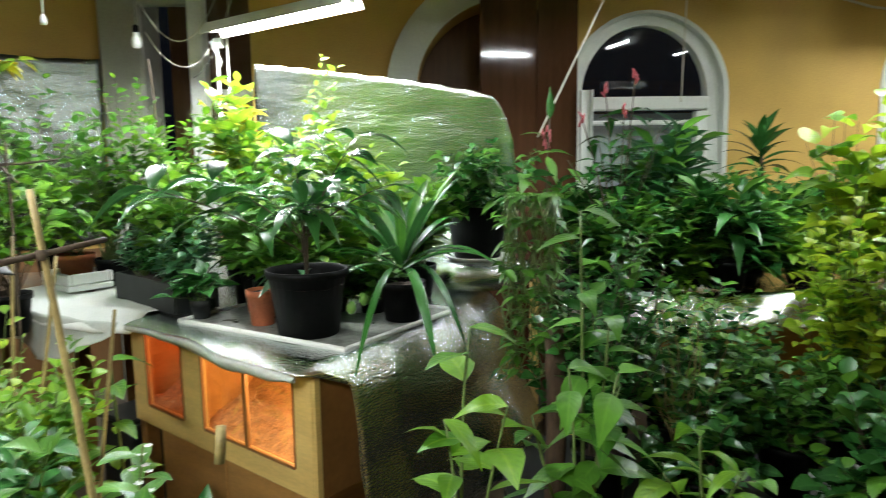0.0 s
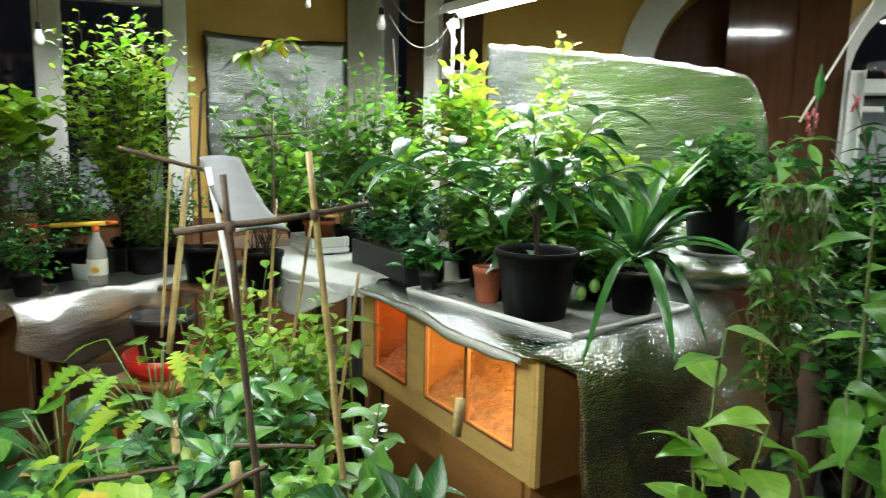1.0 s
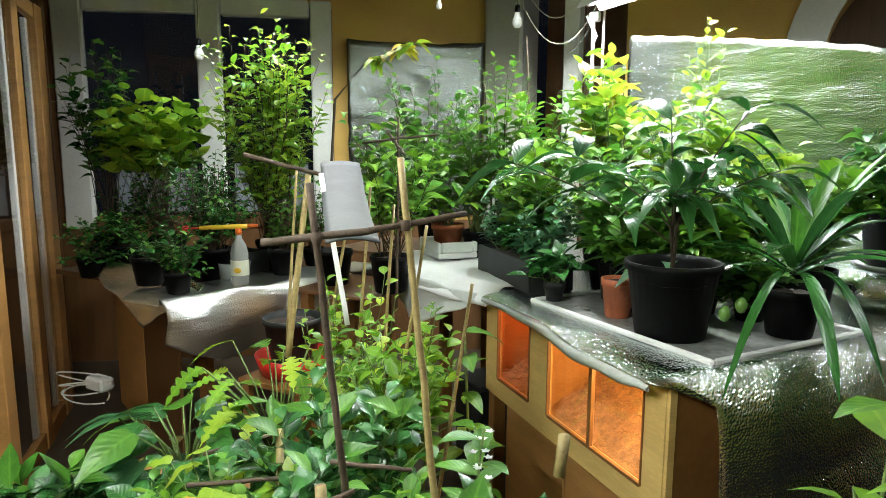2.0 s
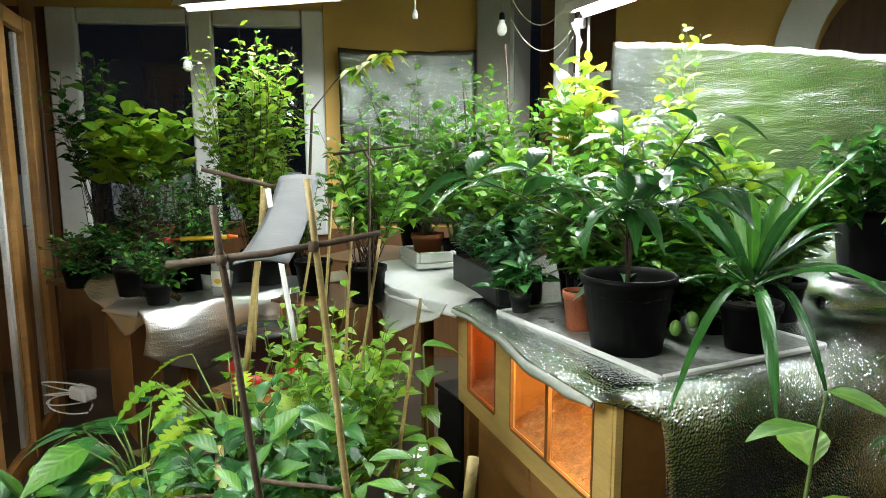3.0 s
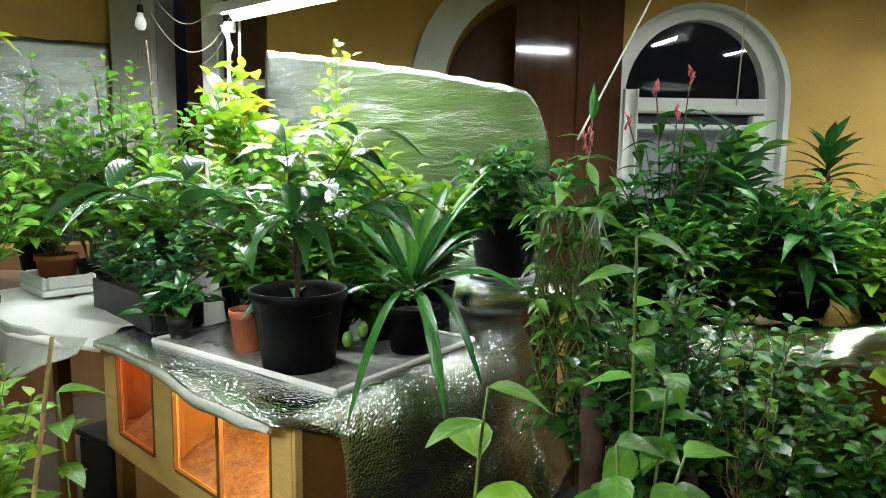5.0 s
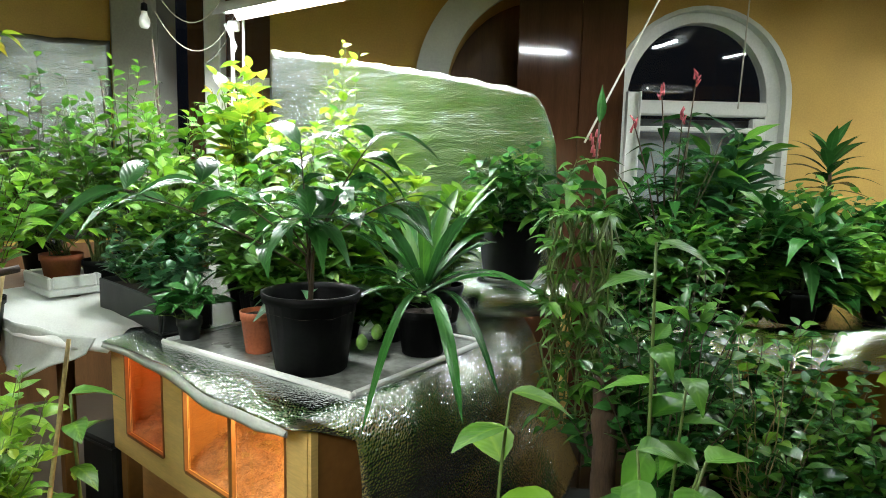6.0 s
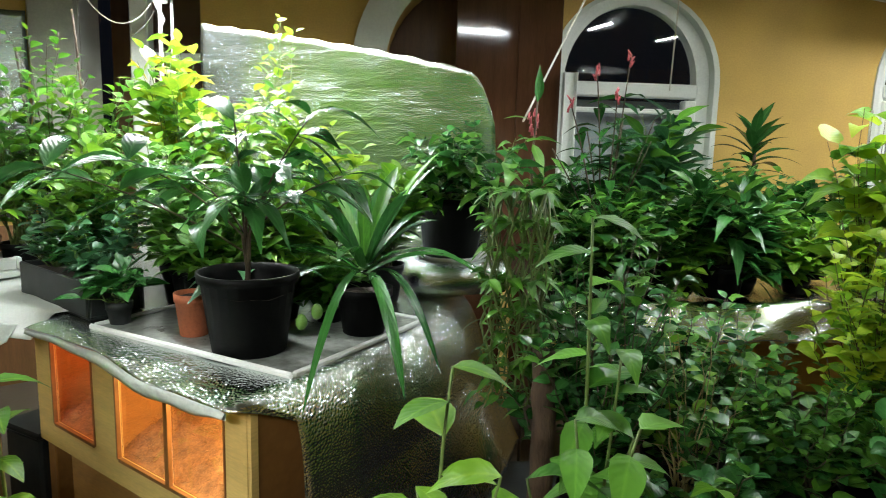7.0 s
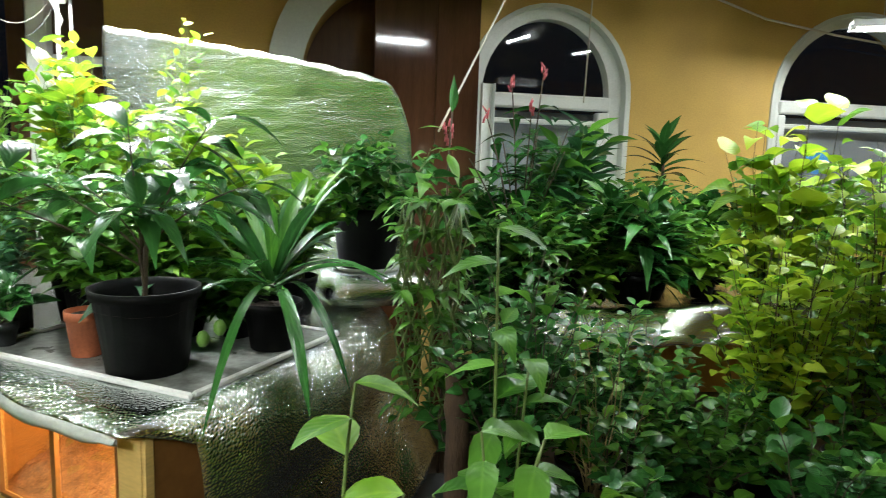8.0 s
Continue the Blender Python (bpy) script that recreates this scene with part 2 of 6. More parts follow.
def lathe(profile, sides=28):
    """A turned body from (radius, height) pairs."""
    verts, faces = [], []
    for r, z in profile:
        for k in range(sides):
            a = 2 * math.pi * k / sides
            verts.append((r * math.cos(a), r * math.sin(a), z))
    for i in range(len(profile) - 1):
        for k in range(sides):
            j = (k + 1) % sides
            faces.append((i * sides + k, i * sides + j, (i + 1) * sides + j, (i + 1) * sides + k))
    return verts, faces


def tube_geo(points, r0, r1, sides=6, verts=None, faces=None):
    """Adds a tapered tube along points to verts and faces."""
    verts = [] if verts is None else verts
    faces = [] if faces is None else faces
    pts = [Vector(p) for p in points]
    start = len(verts)
    for i, p in enumerate(pts):
        d = (pts[min(i + 1, len(pts) - 1)] - pts[max(i - 1, 0)]).normalized()
        s = d.cross(Vector((0.31, 0.17, 0.93))).normalized()
        u = s.cross(d)
        r = r0 + (r1 - r0) * i / max(len(pts) - 1, 1)
        for k in range(sides):
            a = 2 * math.pi * k / sides
            verts.append(tuple(p + r * (math.cos(a) * s + math.sin(a) * u)))
    for i in range(len(pts) - 1):
        for k in range(sides):
            j = (k + 1) % sides
            a, b = start + i * sides, start + (i + 1) * sides
            faces.append((a + k, a + j, b + j, b + k))
    faces.append(tuple(start + k for k in reversed(range(sides))))
    faces.append(tuple(start + (len(pts) - 1) * sides + k for k in range(sides)))
    return verts, faces


def rod(name, points, r0, r1, material, parent=None, label="", sides=8, wobble=0.0, seed=0):
    rng = random.Random(seed)
    pts = [Vector(p) for p in points]
    if wobble:
        full = []
        for a, b in zip(pts[:-1], pts[1:]):
            full += [a.lerp(b, k / 8) + Vector([rng.uniform(-wobble, wobble) for _ in range(3)]) * (0 if k == 0 else 1) for k in range(8)]
        pts = full + [pts[-1]]
    v, f = tube_geo(pts, r0, r1, sides)
    return link_mesh(name, v, f, material, parent, label, True)


def sag(a, b, drop, n=14):
    a, b = Vector(a), Vector(b)
    return [a.lerp(b, k / n) - Vector((0, 0, 4 * drop * (k / n) * (1 - k / n))) for k in range(n + 1)]


SHAPES = {
    "oval": lambda v: np.sin(np.pi * np.clip(v, 0, 1) ** 0.8) ** 0.8,
    "lance": lambda v: np.sin(np.pi * np.clip(v, 0, 1) ** 0.75) ** 1.15,
    "heart": lambda v: np.clip(np.sin(np.pi * np.clip(0.12 + 0.88 * v, 0, 1) ** 0.72), 0, 1) ** 0.85,
    "arrow": lambda v: np.where(v < 0.30, 0.45 + 1.85 * v, 1.0 - 1.02 * np.clip((v - 0.30) / 0.70, 0, 1) ** 1.35),
    "fern": lambda v: np.sin(np.pi * np.clip(v, 0, 1) ** 0.7) * (0.30 + 0.70 * np.abs(np.sin(6.5 * np.pi * v))),
    "strap": lambda v: np.clip(0.55 + 1.1 * v, 0, 1) * np.clip((1 - v) * 3.2, 0, 1) ** 0.6,
}


def leaf_geo(leaves, shape, rows=5, wave=0.0, seed=0):
    """Blades as grids of rows x 3. leaves: base(3), direction(3), length, width, roll, droop, fold."""
    a = np.asarray(leaves, dtype=float)
    rng = np.random.default_rng(seed)
    base, d = a[:, 0:3], a[:, 3:6] / np.linalg.norm(a[:, 3:6], axis=1, keepdims=True)
    length, width, roll, droop, fold = (a[:, k][:, None] for k in range(6, 11))
    s = np.cross(d, np.array([0.013, 0.021, 1.0]))
    s /= np.linalg.norm(s, axis=1, keepdims=True)
    nrm = np.cross(s, d)
    s, nrm = s * np.cos(roll) + nrm * np.sin(roll), nrm * np.cos(roll) - s * np.sin(roll)
    v = np.linspace(0, 1, rows + 1)
    w = np.maximum(SHAPES[shape](v), 0.04)
    out, uv = [], []
    for i in range(rows + 1):
        rip = wave * np.sin(v[i] * 17 + rng.uniform(0, 6, (len(a), 1)))
        mid = base + d * length * v[i] - np.array([0, 0, 1.0]) * droop * length * v[i] ** 2
        for c in (-1, 0, 1):
            out.append(mid + s * (0.5 * width * w[i] * c) + nrm * (abs(c) * width * w[i] * (fold + rip) * 0.5))
            uv.append((0.5 + 0.5 * c, v[i]))
    n, k = len(a), 3 * (rows + 1)
    verts = np.stack(out, 1).reshape(-1, 3)
    uvs = np.tile(np.array(uv), (n, 1))
    quad = []
    for i in range(rows):
        for c in (0, 1):
            q = 3 * i + c
            quad.append((q, q + 1, q + 4, q + 3))
    faces = (np.arange(n)[:, None, None] * k + np.array(quad)[None]).reshape(-1, 4)
    return verts, faces, uvs


def foliage(name, leaves, material, parent, shape="oval", rows=4, label="", wave=0.03, seed=0):
    v, f, uv = leaf_geo(leaves, shape, rows, wave, seed)
    return link_mesh(name, v, f, material, parent, label, True, uv)


def single_leaves(leaves, material, parent, shape="lance", rows=7, wave=0.03, seed=0):
    """Large blades, each an object of its own."""
    for i, leaf in enumerate(leaves):
        v, f, uv = leaf_geo([leaf], shape, rows, wave, seed + i)
        link_mesh("leaf", v, f, material, parent, "", True, uv)


def pot(parent, r, h, material=M_BLACKPOT, label="", at=(0, 0, 0), rim=0.012, fill=0.88):
    x, y, z = at
    v, f = lathe([(0.001, 0), (r * 0.72, 0), (r * 0.74, 0.004), (r * 0.94, h - 2.2 * rim), (r * 1.0, h - 2.2 * rim), (r * 1.02, h), (r * 0.96, h), (r * 0.92, h - 2 * rim), (r * 0.86, h * fill - 0.01)])
    ob = link_mesh("pot", [(x + a, y + b, z + c) for a, b, c in v], f, material, parent, label, True)
    rng = random.Random(int(r * 9999))
    v, f = lathe([(0.001, h * fill + 0.008), (r * 0.4, h * fill + 0.006), (r * 0.75, h * fill), (r * 0.92, h * fill - 0.006)], 20)
    v = [(x + a, y + b, z + c + rng.uniform(-0.005, 0.005)) for a, b, c in v]
    link_mesh("soil", v, f, M_SOIL, ob, "", True)
    return ob


def bush(name, label, at, crown, radii, stems, per, size, leafmat, stemmat=M_STEMG, shape="oval", potr=0.1, poth=0.16, potmat=M_BLACKPOT,
         seed=1, start=0.3, droop=0.35, thick=0.003, mix=None, spread=0.5, category="potted plant", group="", lean=0.0, rows=4):
    """A potted plant: stems that rise into an uneven crown, with leaves set alternately along them."""
    rng = random.Random(seed)
    radii, stems, per, size = [1.12 * r for r in radii], round(1.35 * stems), round(1.3 * per), [1.22 * q for q in size]
    start *= 0.85
    t = thing(name, label, category, at, 0, group)
    if potr:
        pot(t, potr, poth, potmat)
    rel = Vector(crown) - Vector(at)
    z0 = poth * 0.85 if potr else 0.0
    sv, sf, leaves, other = [], [], [], []
    for k in range(stems):
        a, u = rng.uniform(0, 2 * math.pi), rng.random() ** 0.45
        up = rng.uniform(-0.8, 1.0)
        goal = rel + Vector((radii[0] * u * math.cos(a) * math.sqrt(1 - 0.6 * up * up), radii[1] * u * math.sin(a) * math.sqrt(1 - 0.6 * up * up), radii[2] * up))
        base = Vector((rng.uniform(-1, 1) * potr * 0.45, rng.uniform(-1, 1) * potr * 0.45, z0))
        mid = base.lerp(goal, 0.5) + Vector((rng.uniform(-1, 1) * 0.25 * radii[0], rng.uniform(-1, 1) * 0.25 * radii[1], rng.uniform(0.05, 0.35) * radii[2]))
        pts = [(1 - q) ** 2 * base + 2 * q * (1 - q) * mid + q * q * goal for q in [i / 7 for i in range(8)]]
        pts = [p + Vector((rng.gauss(0, 1), rng.gauss(0, 1), rng.gauss(0, 1))) * 0.006 * (i > 0) for i, p in enumerate(pts)]
        tube_geo(pts, thick, thick * 0.35, 5, sv, sf)
        turn = rng.uniform(0, 6.28)
        for j in range(per):
            q = start + (1 - start) * (j + rng.uniform(0, 0.9)) / per
            i = min(int(q * 7), 6)
            p = pts[i].lerp(pts[i + 1], min(q * 7 - i, 1))
            tan = (pts[i + 1] - pts[i]).normalized()
            turn += 2.4 + rng.uniform(-0.4, 0.4)
            side = Vector((math.cos(turn), math.sin(turn), 0.15))
            d = (tan * spread + side + Vector((rng.uniform(-0.3, 0.3), rng.uniform(-0.3, 0.3), rng.uniform(-0.15, 0.5)))).normalized()
            grow = rng.uniform(0.55, 1.15) * (1.0 - 0.35 * max(q - 0.8, 0) / 0.2)
            p = p + d * size[0] * 0.12
            row = (*p, *d, size[0] * grow, size[1] * grow * rng.uniform(0.85, 1.15), rng.uniform(-0.6, 0.6), droop * rng.uniform(0.3, 1.5), rng.uniform(0.1, 0.5))
            (other if mix and rng.random() < mix[1] else leaves).append(row)
    tagged(link_mesh("stem", sv, sf, stemmat, t, "", True), kind="stuff")
    foliage("foliage", leaves, leafmat, t, shape, rows, seed=seed)
    if other:
        foliage("foliage", other, mix[0], t, shape, rows, "brighter young leaves", seed=seed + 1)
    return t


def prism(outer, holes, y0, y1):
    """A slab between y0 and y1 with the outline outer and holes, given as (x, z) loops."""
    bm = bmesh.new()
    edges = []
    for loop in (outer, *holes):
        vs = [bm.verts.new((x, y0, z)) for x, z in loop]
        edges += [bm.edges.new((vs[i], vs[(i + 1) % len(vs)])) for i in range(len(vs))]
    fill = bmesh.ops.triangle_fill(bm, use_beauty=True, use_dissolve=False, edges=edges)
    faces = [g for g in fill["geom"] if isinstance(g, bmesh.types.BMFace)]
    ext = bmesh.ops.extrude_face_region(bm, geom=faces)
    bmesh.ops.translate(bm, vec=(0, y1 - y0, 0), verts=[g for g in ext["geom"] if isinstance(g, bmesh.types.BMVert)])
    return bm


def arch_loop(cx, half, z0, spring, n=20, r=None):
    r = r or half
    return [(cx - half, z0), (cx - half, spring)] + [(cx - half * math.cos(math.pi * k / n), spring + r * math.sin(math.pi * k / n)) for k in range(1, n)] + [(cx + half, spring), (cx + half, z0)]


def upright(name, a, b, z0, z1, th, material, parent=None, label="", bevel=0.004):
    """A board standing on the line from a to b."""
    a, b = Vector(a), Vector(b)
    d = b - a
    ob = part(name, box(0, d.length, -th / 2, th / 2, z0, z1, bevel), material, parent, label)
    ob.matrix_basis = Matrix.Translation((0, 0, 0) if parent else ZONE) @ pose(a.x, a.y, 0, 0, 0, math.degrees(math.atan2(d.y, d.x)))
    return ob


# ---- structure ----
W1 = dict(cx=1.712, half=0.490, z0=1.42, spring=2.26, r=0.535)
W2 = dict(cx=4.24, half=0.64, z0=1.42, spring=2.31, r=0.60)
door_hole = [(-0.015, 0.0), (-0.015, 2.28)] + [(0.67 - 0.685 * math.cos(math.radians(a)), 2.28 + 0.685 * math.sin(math.radians(a))) for a in range(9, 91, 9)] + [(1.0, 2.965), (1.0, 0.0)]
outer = [(-1.22, 0.0), (-0.015, 0.0), (-0.015, 2.28)] + door_hole[2:-1] + [(1.0, 0.0), (6.6, 0.0), (6.6, 3.3), (-1.22, 3.3)]
holes = [arch_loop(w["cx"], w["half"] + 0.125, w["z0"] - 0.05, w["spring"], r=w["r"] + 0.085) for w in (W1, W2)]
wall_n = tagged(part("wall_north", prism(outer, holes, 4.5, 4.86), M_OCHRE, None), "ochre painted plaster wall with arched openings", "wall", kind="structure")

floor = tagged(part("floor", box(-6.4, 6.6, -3.2, 5.4, -0.12, 0.0, 0), M_FLOOR, None), "dull grey-brown wooden floor of the plant room", "floor", kind="structure")
ceiling = tagged(part("ceiling", box(-6.4, 6.6, -3.2, 5.4, 3.3, 3.42, 0), M_CEIL, None), "cream painted ceiling", "ceiling", kind="structure")
for nm, b in (("wall_south", (-6.4, 6.6, -3.2, -3.0, 0, 3.3)), ("wall_east", (6.4, 6.6, -3.0, 4.5, 0, 3.3)), ("wall_west", (-6.4, -6.2, -3.0, 2.6, 0, 3.3))):
    tagged(part(nm, box(*b, 0), M_OCHRE, None), "plain ochre painted wall", "wall", kind="structure")

# slanting window wall: along s from its right end, at 36 degrees
BAY = Matrix.Translation((-2.55, 4.75, 0)) @ pose(0, 0, 0, 0, 0, 36)


def bay_part(name, x0, x1, y0, y1, z0, z1, material, parent=None, bevel=0.005, label=""):
    ob = part(name, box(x0, x1, y0, y1, z0, z1, bevel), material, parent, label)
    ob.matrix_basis = BAY
    return ob


# No real dado: wall below 1.15 m darkened to stand for shaded clutter
tagged(bay_part("wall_bay_dado", -1.14, 0.17, 0.0, 0.3, 0, 1.15, M_DARKWOOD, bevel=0), "lower bay wall coloured dark in place of shaded clutter", "wall", kind="structure")
bay = tagged(bay_part("wall_bay", -1.14, 0.17, 0.0, 0.3, 1.15, 3.3, M_OCHRE, bevel=0), "ochre wall panel between window and pier", "wall", kind="structure")
tagged(bay_part("wall_bay_below", -4.2, -1.145, 0.0, 0.3, 0, 1.10, M_DARKWOOD, bevel=0), "dark wooden parapet under the bay window", "wall", kind="structure")
tagged(bay_part("wall_bay_above", -4.2, -1.145, 0.0, 0.3, 2.90, 3.3, M_OCHRE, bevel=0), "ochre lintel over the bay window", "wall", kind="structure")
tagged(bay_part("wall_bay_end", -4.2, -3.26, 0.0, 0.3, 1.10, 2.90, M_DARKWOOD, bevel=0), "dark wooden wall beside the bay window", "wall", kind="structure")
win = tagged(thing("window_1", "large night window with white painted frame", "window", kind="structure"), kind="structure")
# bottom rails get a dark colour instead of white, imitating the shade there
for x0, x1, z0, z1, y0 in ((-3.26, -3.04, 1.10, 2.90, -0.02), (-2.19, -2.01, 1.10, 2.90, -0.03), (-1.31, -1.145, 1.10, 2.90, -0.04), (-3.03, -2.2, 2.78, 2.90, -0.02), (-2.0, -1.32, 2.77, 2.90, -0.035), (-3.03, -2.2, 1.10, 1.20, -0.02), (-2.0, -1.32, 1.10, 1.22, -0.03)):
    bay_part("window_frame", x0, x1, y0, 0.06, z0, z1, M_DARKWOOD if z1 < 1.3 else M_PAINT, win, 0.012)
for x0, x1, z0, z1 in ((-3.035, -2.195, 1.205, 2.775), (-2.005, -1.315, 1.225, 2.765)):
    bay_part("pane", x0, x1, 0.02, 0.026, z0, z1, M_GLASS, win, 0).visible_shadow = False
for x0, x1 in ((-2.90, -2.62), (-2.60, -2.26), (-1.96, -1.36)):
    bay_part("blind_panel", x0, x1, 0.1, 0.112, 1.22, 1.62, M_BLIND, win, 0.004, "pale grey panel behind the lower glass")

# pier and dark glazed door between the bay and the north wall
tagged(part("pier", box(-2.43, -2.1, 4.72, 5.1, 0, 3.3, 0.02), M_PIER, None), "grey plastered pier with dirty edges", "wall", kind="structure")
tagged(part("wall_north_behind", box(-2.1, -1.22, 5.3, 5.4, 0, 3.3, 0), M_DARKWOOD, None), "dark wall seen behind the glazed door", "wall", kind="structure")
gd = thing("door_1", "dark glazed door with a white post", "door", kind="structure")
part("post", box(-1.72, -1.60, 4.62, 4.74, 0, 3.3, 0.01), M_PAINT, gd)
for x0, x1 in ((-2.09, -1.73), (-1.59, -1.23)):
    pn = upright("pane", (x0, 4.74), (x1, 4.65), 0.3, 3.29, 0.006, M_GLASS, gd, "", 0)
    pn.visible_shadow = False
part("rail", box(-2.09, -1.73, 4.66, 4.73, 2.98, 3.06, 0.008), M_PIER, gd)
part("rail", box(-1.59, -1.23, 4.66, 4.73, 2.30, 2.36, 0.008), M_PIER, gd)

# arched doorway: pale archivolt, dark boards in the recess, varnished panel before it
band = [(0.67 - 0.905 * math.cos(math.radians(a)), 2.28 + 0.905 * math.sin(math.radians(a))) for a in range(0, 100, 6)]
inner = [(0.67 - 0.685 * math.cos(math.radians(a)), 2.28 + 0.685 * math.sin(math.radians(a))) for a in range(96, -1, -6)]
loop = [(-0.235, 1.0)] + band + inner + [(-0.015, 1.0)]
tagged(part("arch_trim", prism(loop, [], 4.455, 4.496), M_PLASTER, None), "broad pale plaster band round the arched doorway", "arch", kind="structure")
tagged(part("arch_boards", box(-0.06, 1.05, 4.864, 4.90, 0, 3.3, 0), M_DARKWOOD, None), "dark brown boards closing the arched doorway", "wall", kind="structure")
panel = thing("brown_panel", "glossy varnished brown board panel beside the arched window", "panel")
for x0, x1 in ((0.455, 0.868), (0.872, 1.165)):
    part("board", box(x0, x1, 4.40, 4.425, 0.0, 3.28, 0.003), M_BROWN, panel)


def arched_window(name, w, label):
    t = thing(name, label, "window", kind="structure")
    cx, h, z0, sp, r = w["cx"], w["half"], w["z0"], w["spring"], w["r"]
    yg = 4.62
    fr = prism(arch_loop(cx, h + 0.088, z0 - 0.045, sp, r=r + 0.06), [arch_loop(cx, h - 0.01, z0, sp, r=r - 0.01)], yg - 0.05, yg + 0.05)
    part("window_frame", fr, M_PAINT, t)
    rim = prism(arch_loop(cx, h + 0.123, z0 - 0.048, sp, r=r + 0.083), [arch_loop(cx, h + 0.085, z0 - 0.046, sp, r=r + 0.057)], 4.486, yg + 0.04)
    part("reveal", rim, M_PLASTER, t, "pale grey plastered reveal")
    part("transom", box(cx - h, cx + h, yg - 0.07, yg + 0.04, sp - 0.10, sp, 0.012), M_PAINT, t)
    part("upper_rail", box(cx - h, cx + h, yg - 0.045, yg + 0.03, sp - 0.21, sp - 0.175, 0.008), M_PAINT, t, "weathered cream rail")
    for x0, x1 in ((cx - h, cx - h + 0.07), (cx + h - 0.09, cx + h)):
        part("casement_stile", box(x0, x1, yg - 0.06, yg + 0.03, z0, sp - 0.11, 0.01), M_PAINT, t)
    part("pane", prism(arch_loop(cx, h - 0.005, sp, sp + 0.0005, r=r - 0.005), [], yg + 0.002, yg + 0.008), M_GLASS, t).visible_shadow = False
    part("pane", box(cx - h + 0.07, cx + h - 0.09, yg + 0.0, yg + 0.006, z0, sp - 0.10, 0), M_GLASS, t).visible_shadow = False
    part("blind_panel", box(cx - h + 0.02, cx + h - 0.02, yg + 0.12, yg + 0.13, z0, sp - 0.115, 0), M_BLIND, t, "pale sheet behind the lower glass")
    part("window_sill", box(cx - h - 0.08, cx + h + 0.08, 4.44, yg - 0.06, z0 - 0.09, z0 - 0.05, 0.008), M_PAINT, t)
    return t


arched_window("window_2", W1, "arched white window with dark night glass")
w2 = arched_window("window_3", W2, "wide arched white window with dark night glass")
decal = lathe([(0.001, 0.0), (0.10, 0.001), (0.11, 0.004)], 20)
ob = link_mesh("blue_disc", [(4.12 + a, 4.735 - c, 1.86 + b) for a, b, c in decal[0]], decal[1], M_BLUE, w2, "blue round mark on the pale sheet")

ZONE = Vector((0.12, -0.19, 0))
# left end: dark wooden wall, sliding glazed wooden door, plywood partition
tagged(upright("wall_left", (-4.45, 2.42), (-5.3, 2.9), 0, 3.3, 0.08, M_DARKWOOD), "dark brown wooden end wall", "wall", kind="structure")
gl = thing("door_2", "wooden framed glass sliding door at the room's end", "door", kind="structure")
for i, (ax, ay, bx, by) in enumerate(((-4.42, 2.40, -4.32, 2.30), (-4.0, 2.02, -3.93, 1.95), (-3.55, 1.60, -3.44, 1.50))):
    upright("stile", (ax, ay), (bx, by), 0.0, 2.6, 0.06, M_PLY, gl)
for i, (ax, ay, bx, by) in enumerate(((-4.31, 2.29, -4.01, 2.03), (-3.92, 1.94, -3.56, 1.61))):
    upright("pane", (ax, ay), (bx, by), 0.12, 2.5, 0.006, M_GLASS, gl, "", 0).visible_shadow = False
    upright("rail", (ax, ay), (bx, by), 0.0, 0.11, 0.05, M_PLY, gl)
    upright("rail", (ax, ay), (bx, by), 2.51, 2.6, 0.05, M_PLY, gl)
upright("edge_strip", (-4.30, 2.25), (-4.27, 2.22), 0.1, 2.5, 0.03, M_METAL, gl, "bright metal edge strip")
upright("edge_strip", (-3.90, 1.90), (-3.87, 1.87), 0.1, 2.5, 0.03, M_METAL, gl, "bright metal edge strip")
tagged(upright("wall_behind_door", (-5.6, 1.9), (-4.4, 0.6), 0, 3.3, 0.06, M_PLY), "plywood wall seen through the glass door", "wall", kind="structure")
ply = thing("plywood_partition", "bare plywood boards under the window table", "partition")
upright("board", (-4.2, 2.65), (-3.56, 2.39), 0.0, 0.94, 0.02, M_PLY, ply)
upright("board", (-3.555, 2.388), (-2.96, 2.15), 0.0, 0.90, 0.02, M_DARKWOOD, ply)

ZONE = Vector((0, 0, 0))
# ---- plant table over the terrarium; u runs along its front, v to its back ----
UX, UY = -0.761, 0.649
T = Matrix(((UX, 0.649, 0, -0.30), (UY, 0.761, 0, 1.47), (0, 0, 1, 0), (0, 0, 0, 1)))
TOP = 1.155


def at_uv(u, v, z=TOP):
    p = T @ Vector((u, v, z))
    return (p.x, p.y, p.z)


def on_table(ob):
    """Shear-free placing of a mesh whose x is u and y is v."""
    ob.data.transform(T)
    ob.data.flip_normals()
    return ob


table = thing("plant_table", "wooden plant table with board top covered in foil", "table")
slab = [(0.02, 0.02), (2.15, 0.02), (2.15, 1.42), (0.42, 1.42), (0.03, 0.30)]
on_table(link_mesh("tabletop", [(u, v, z) for z in (TOP - 0.03, TOP - 0.004) for u, v in slab], [(4, 3, 2, 1, 0), (5, 6, 7, 8, 9)] + [(k, (k + 1) % 5, 5 + (k + 1) % 5, 5 + k) for k in range(5)], M_PLY, table))
for u, v in ((1.95, 0.1), (1.95, 1.3), (0.46, 1.3), (1.28, 0.1)):
    on_table(part("leg", box(u - 0.03, u + 0.03, v - 0.03, v + 0.03, 0, TOP - 0.031), M_PINEDARK, table))


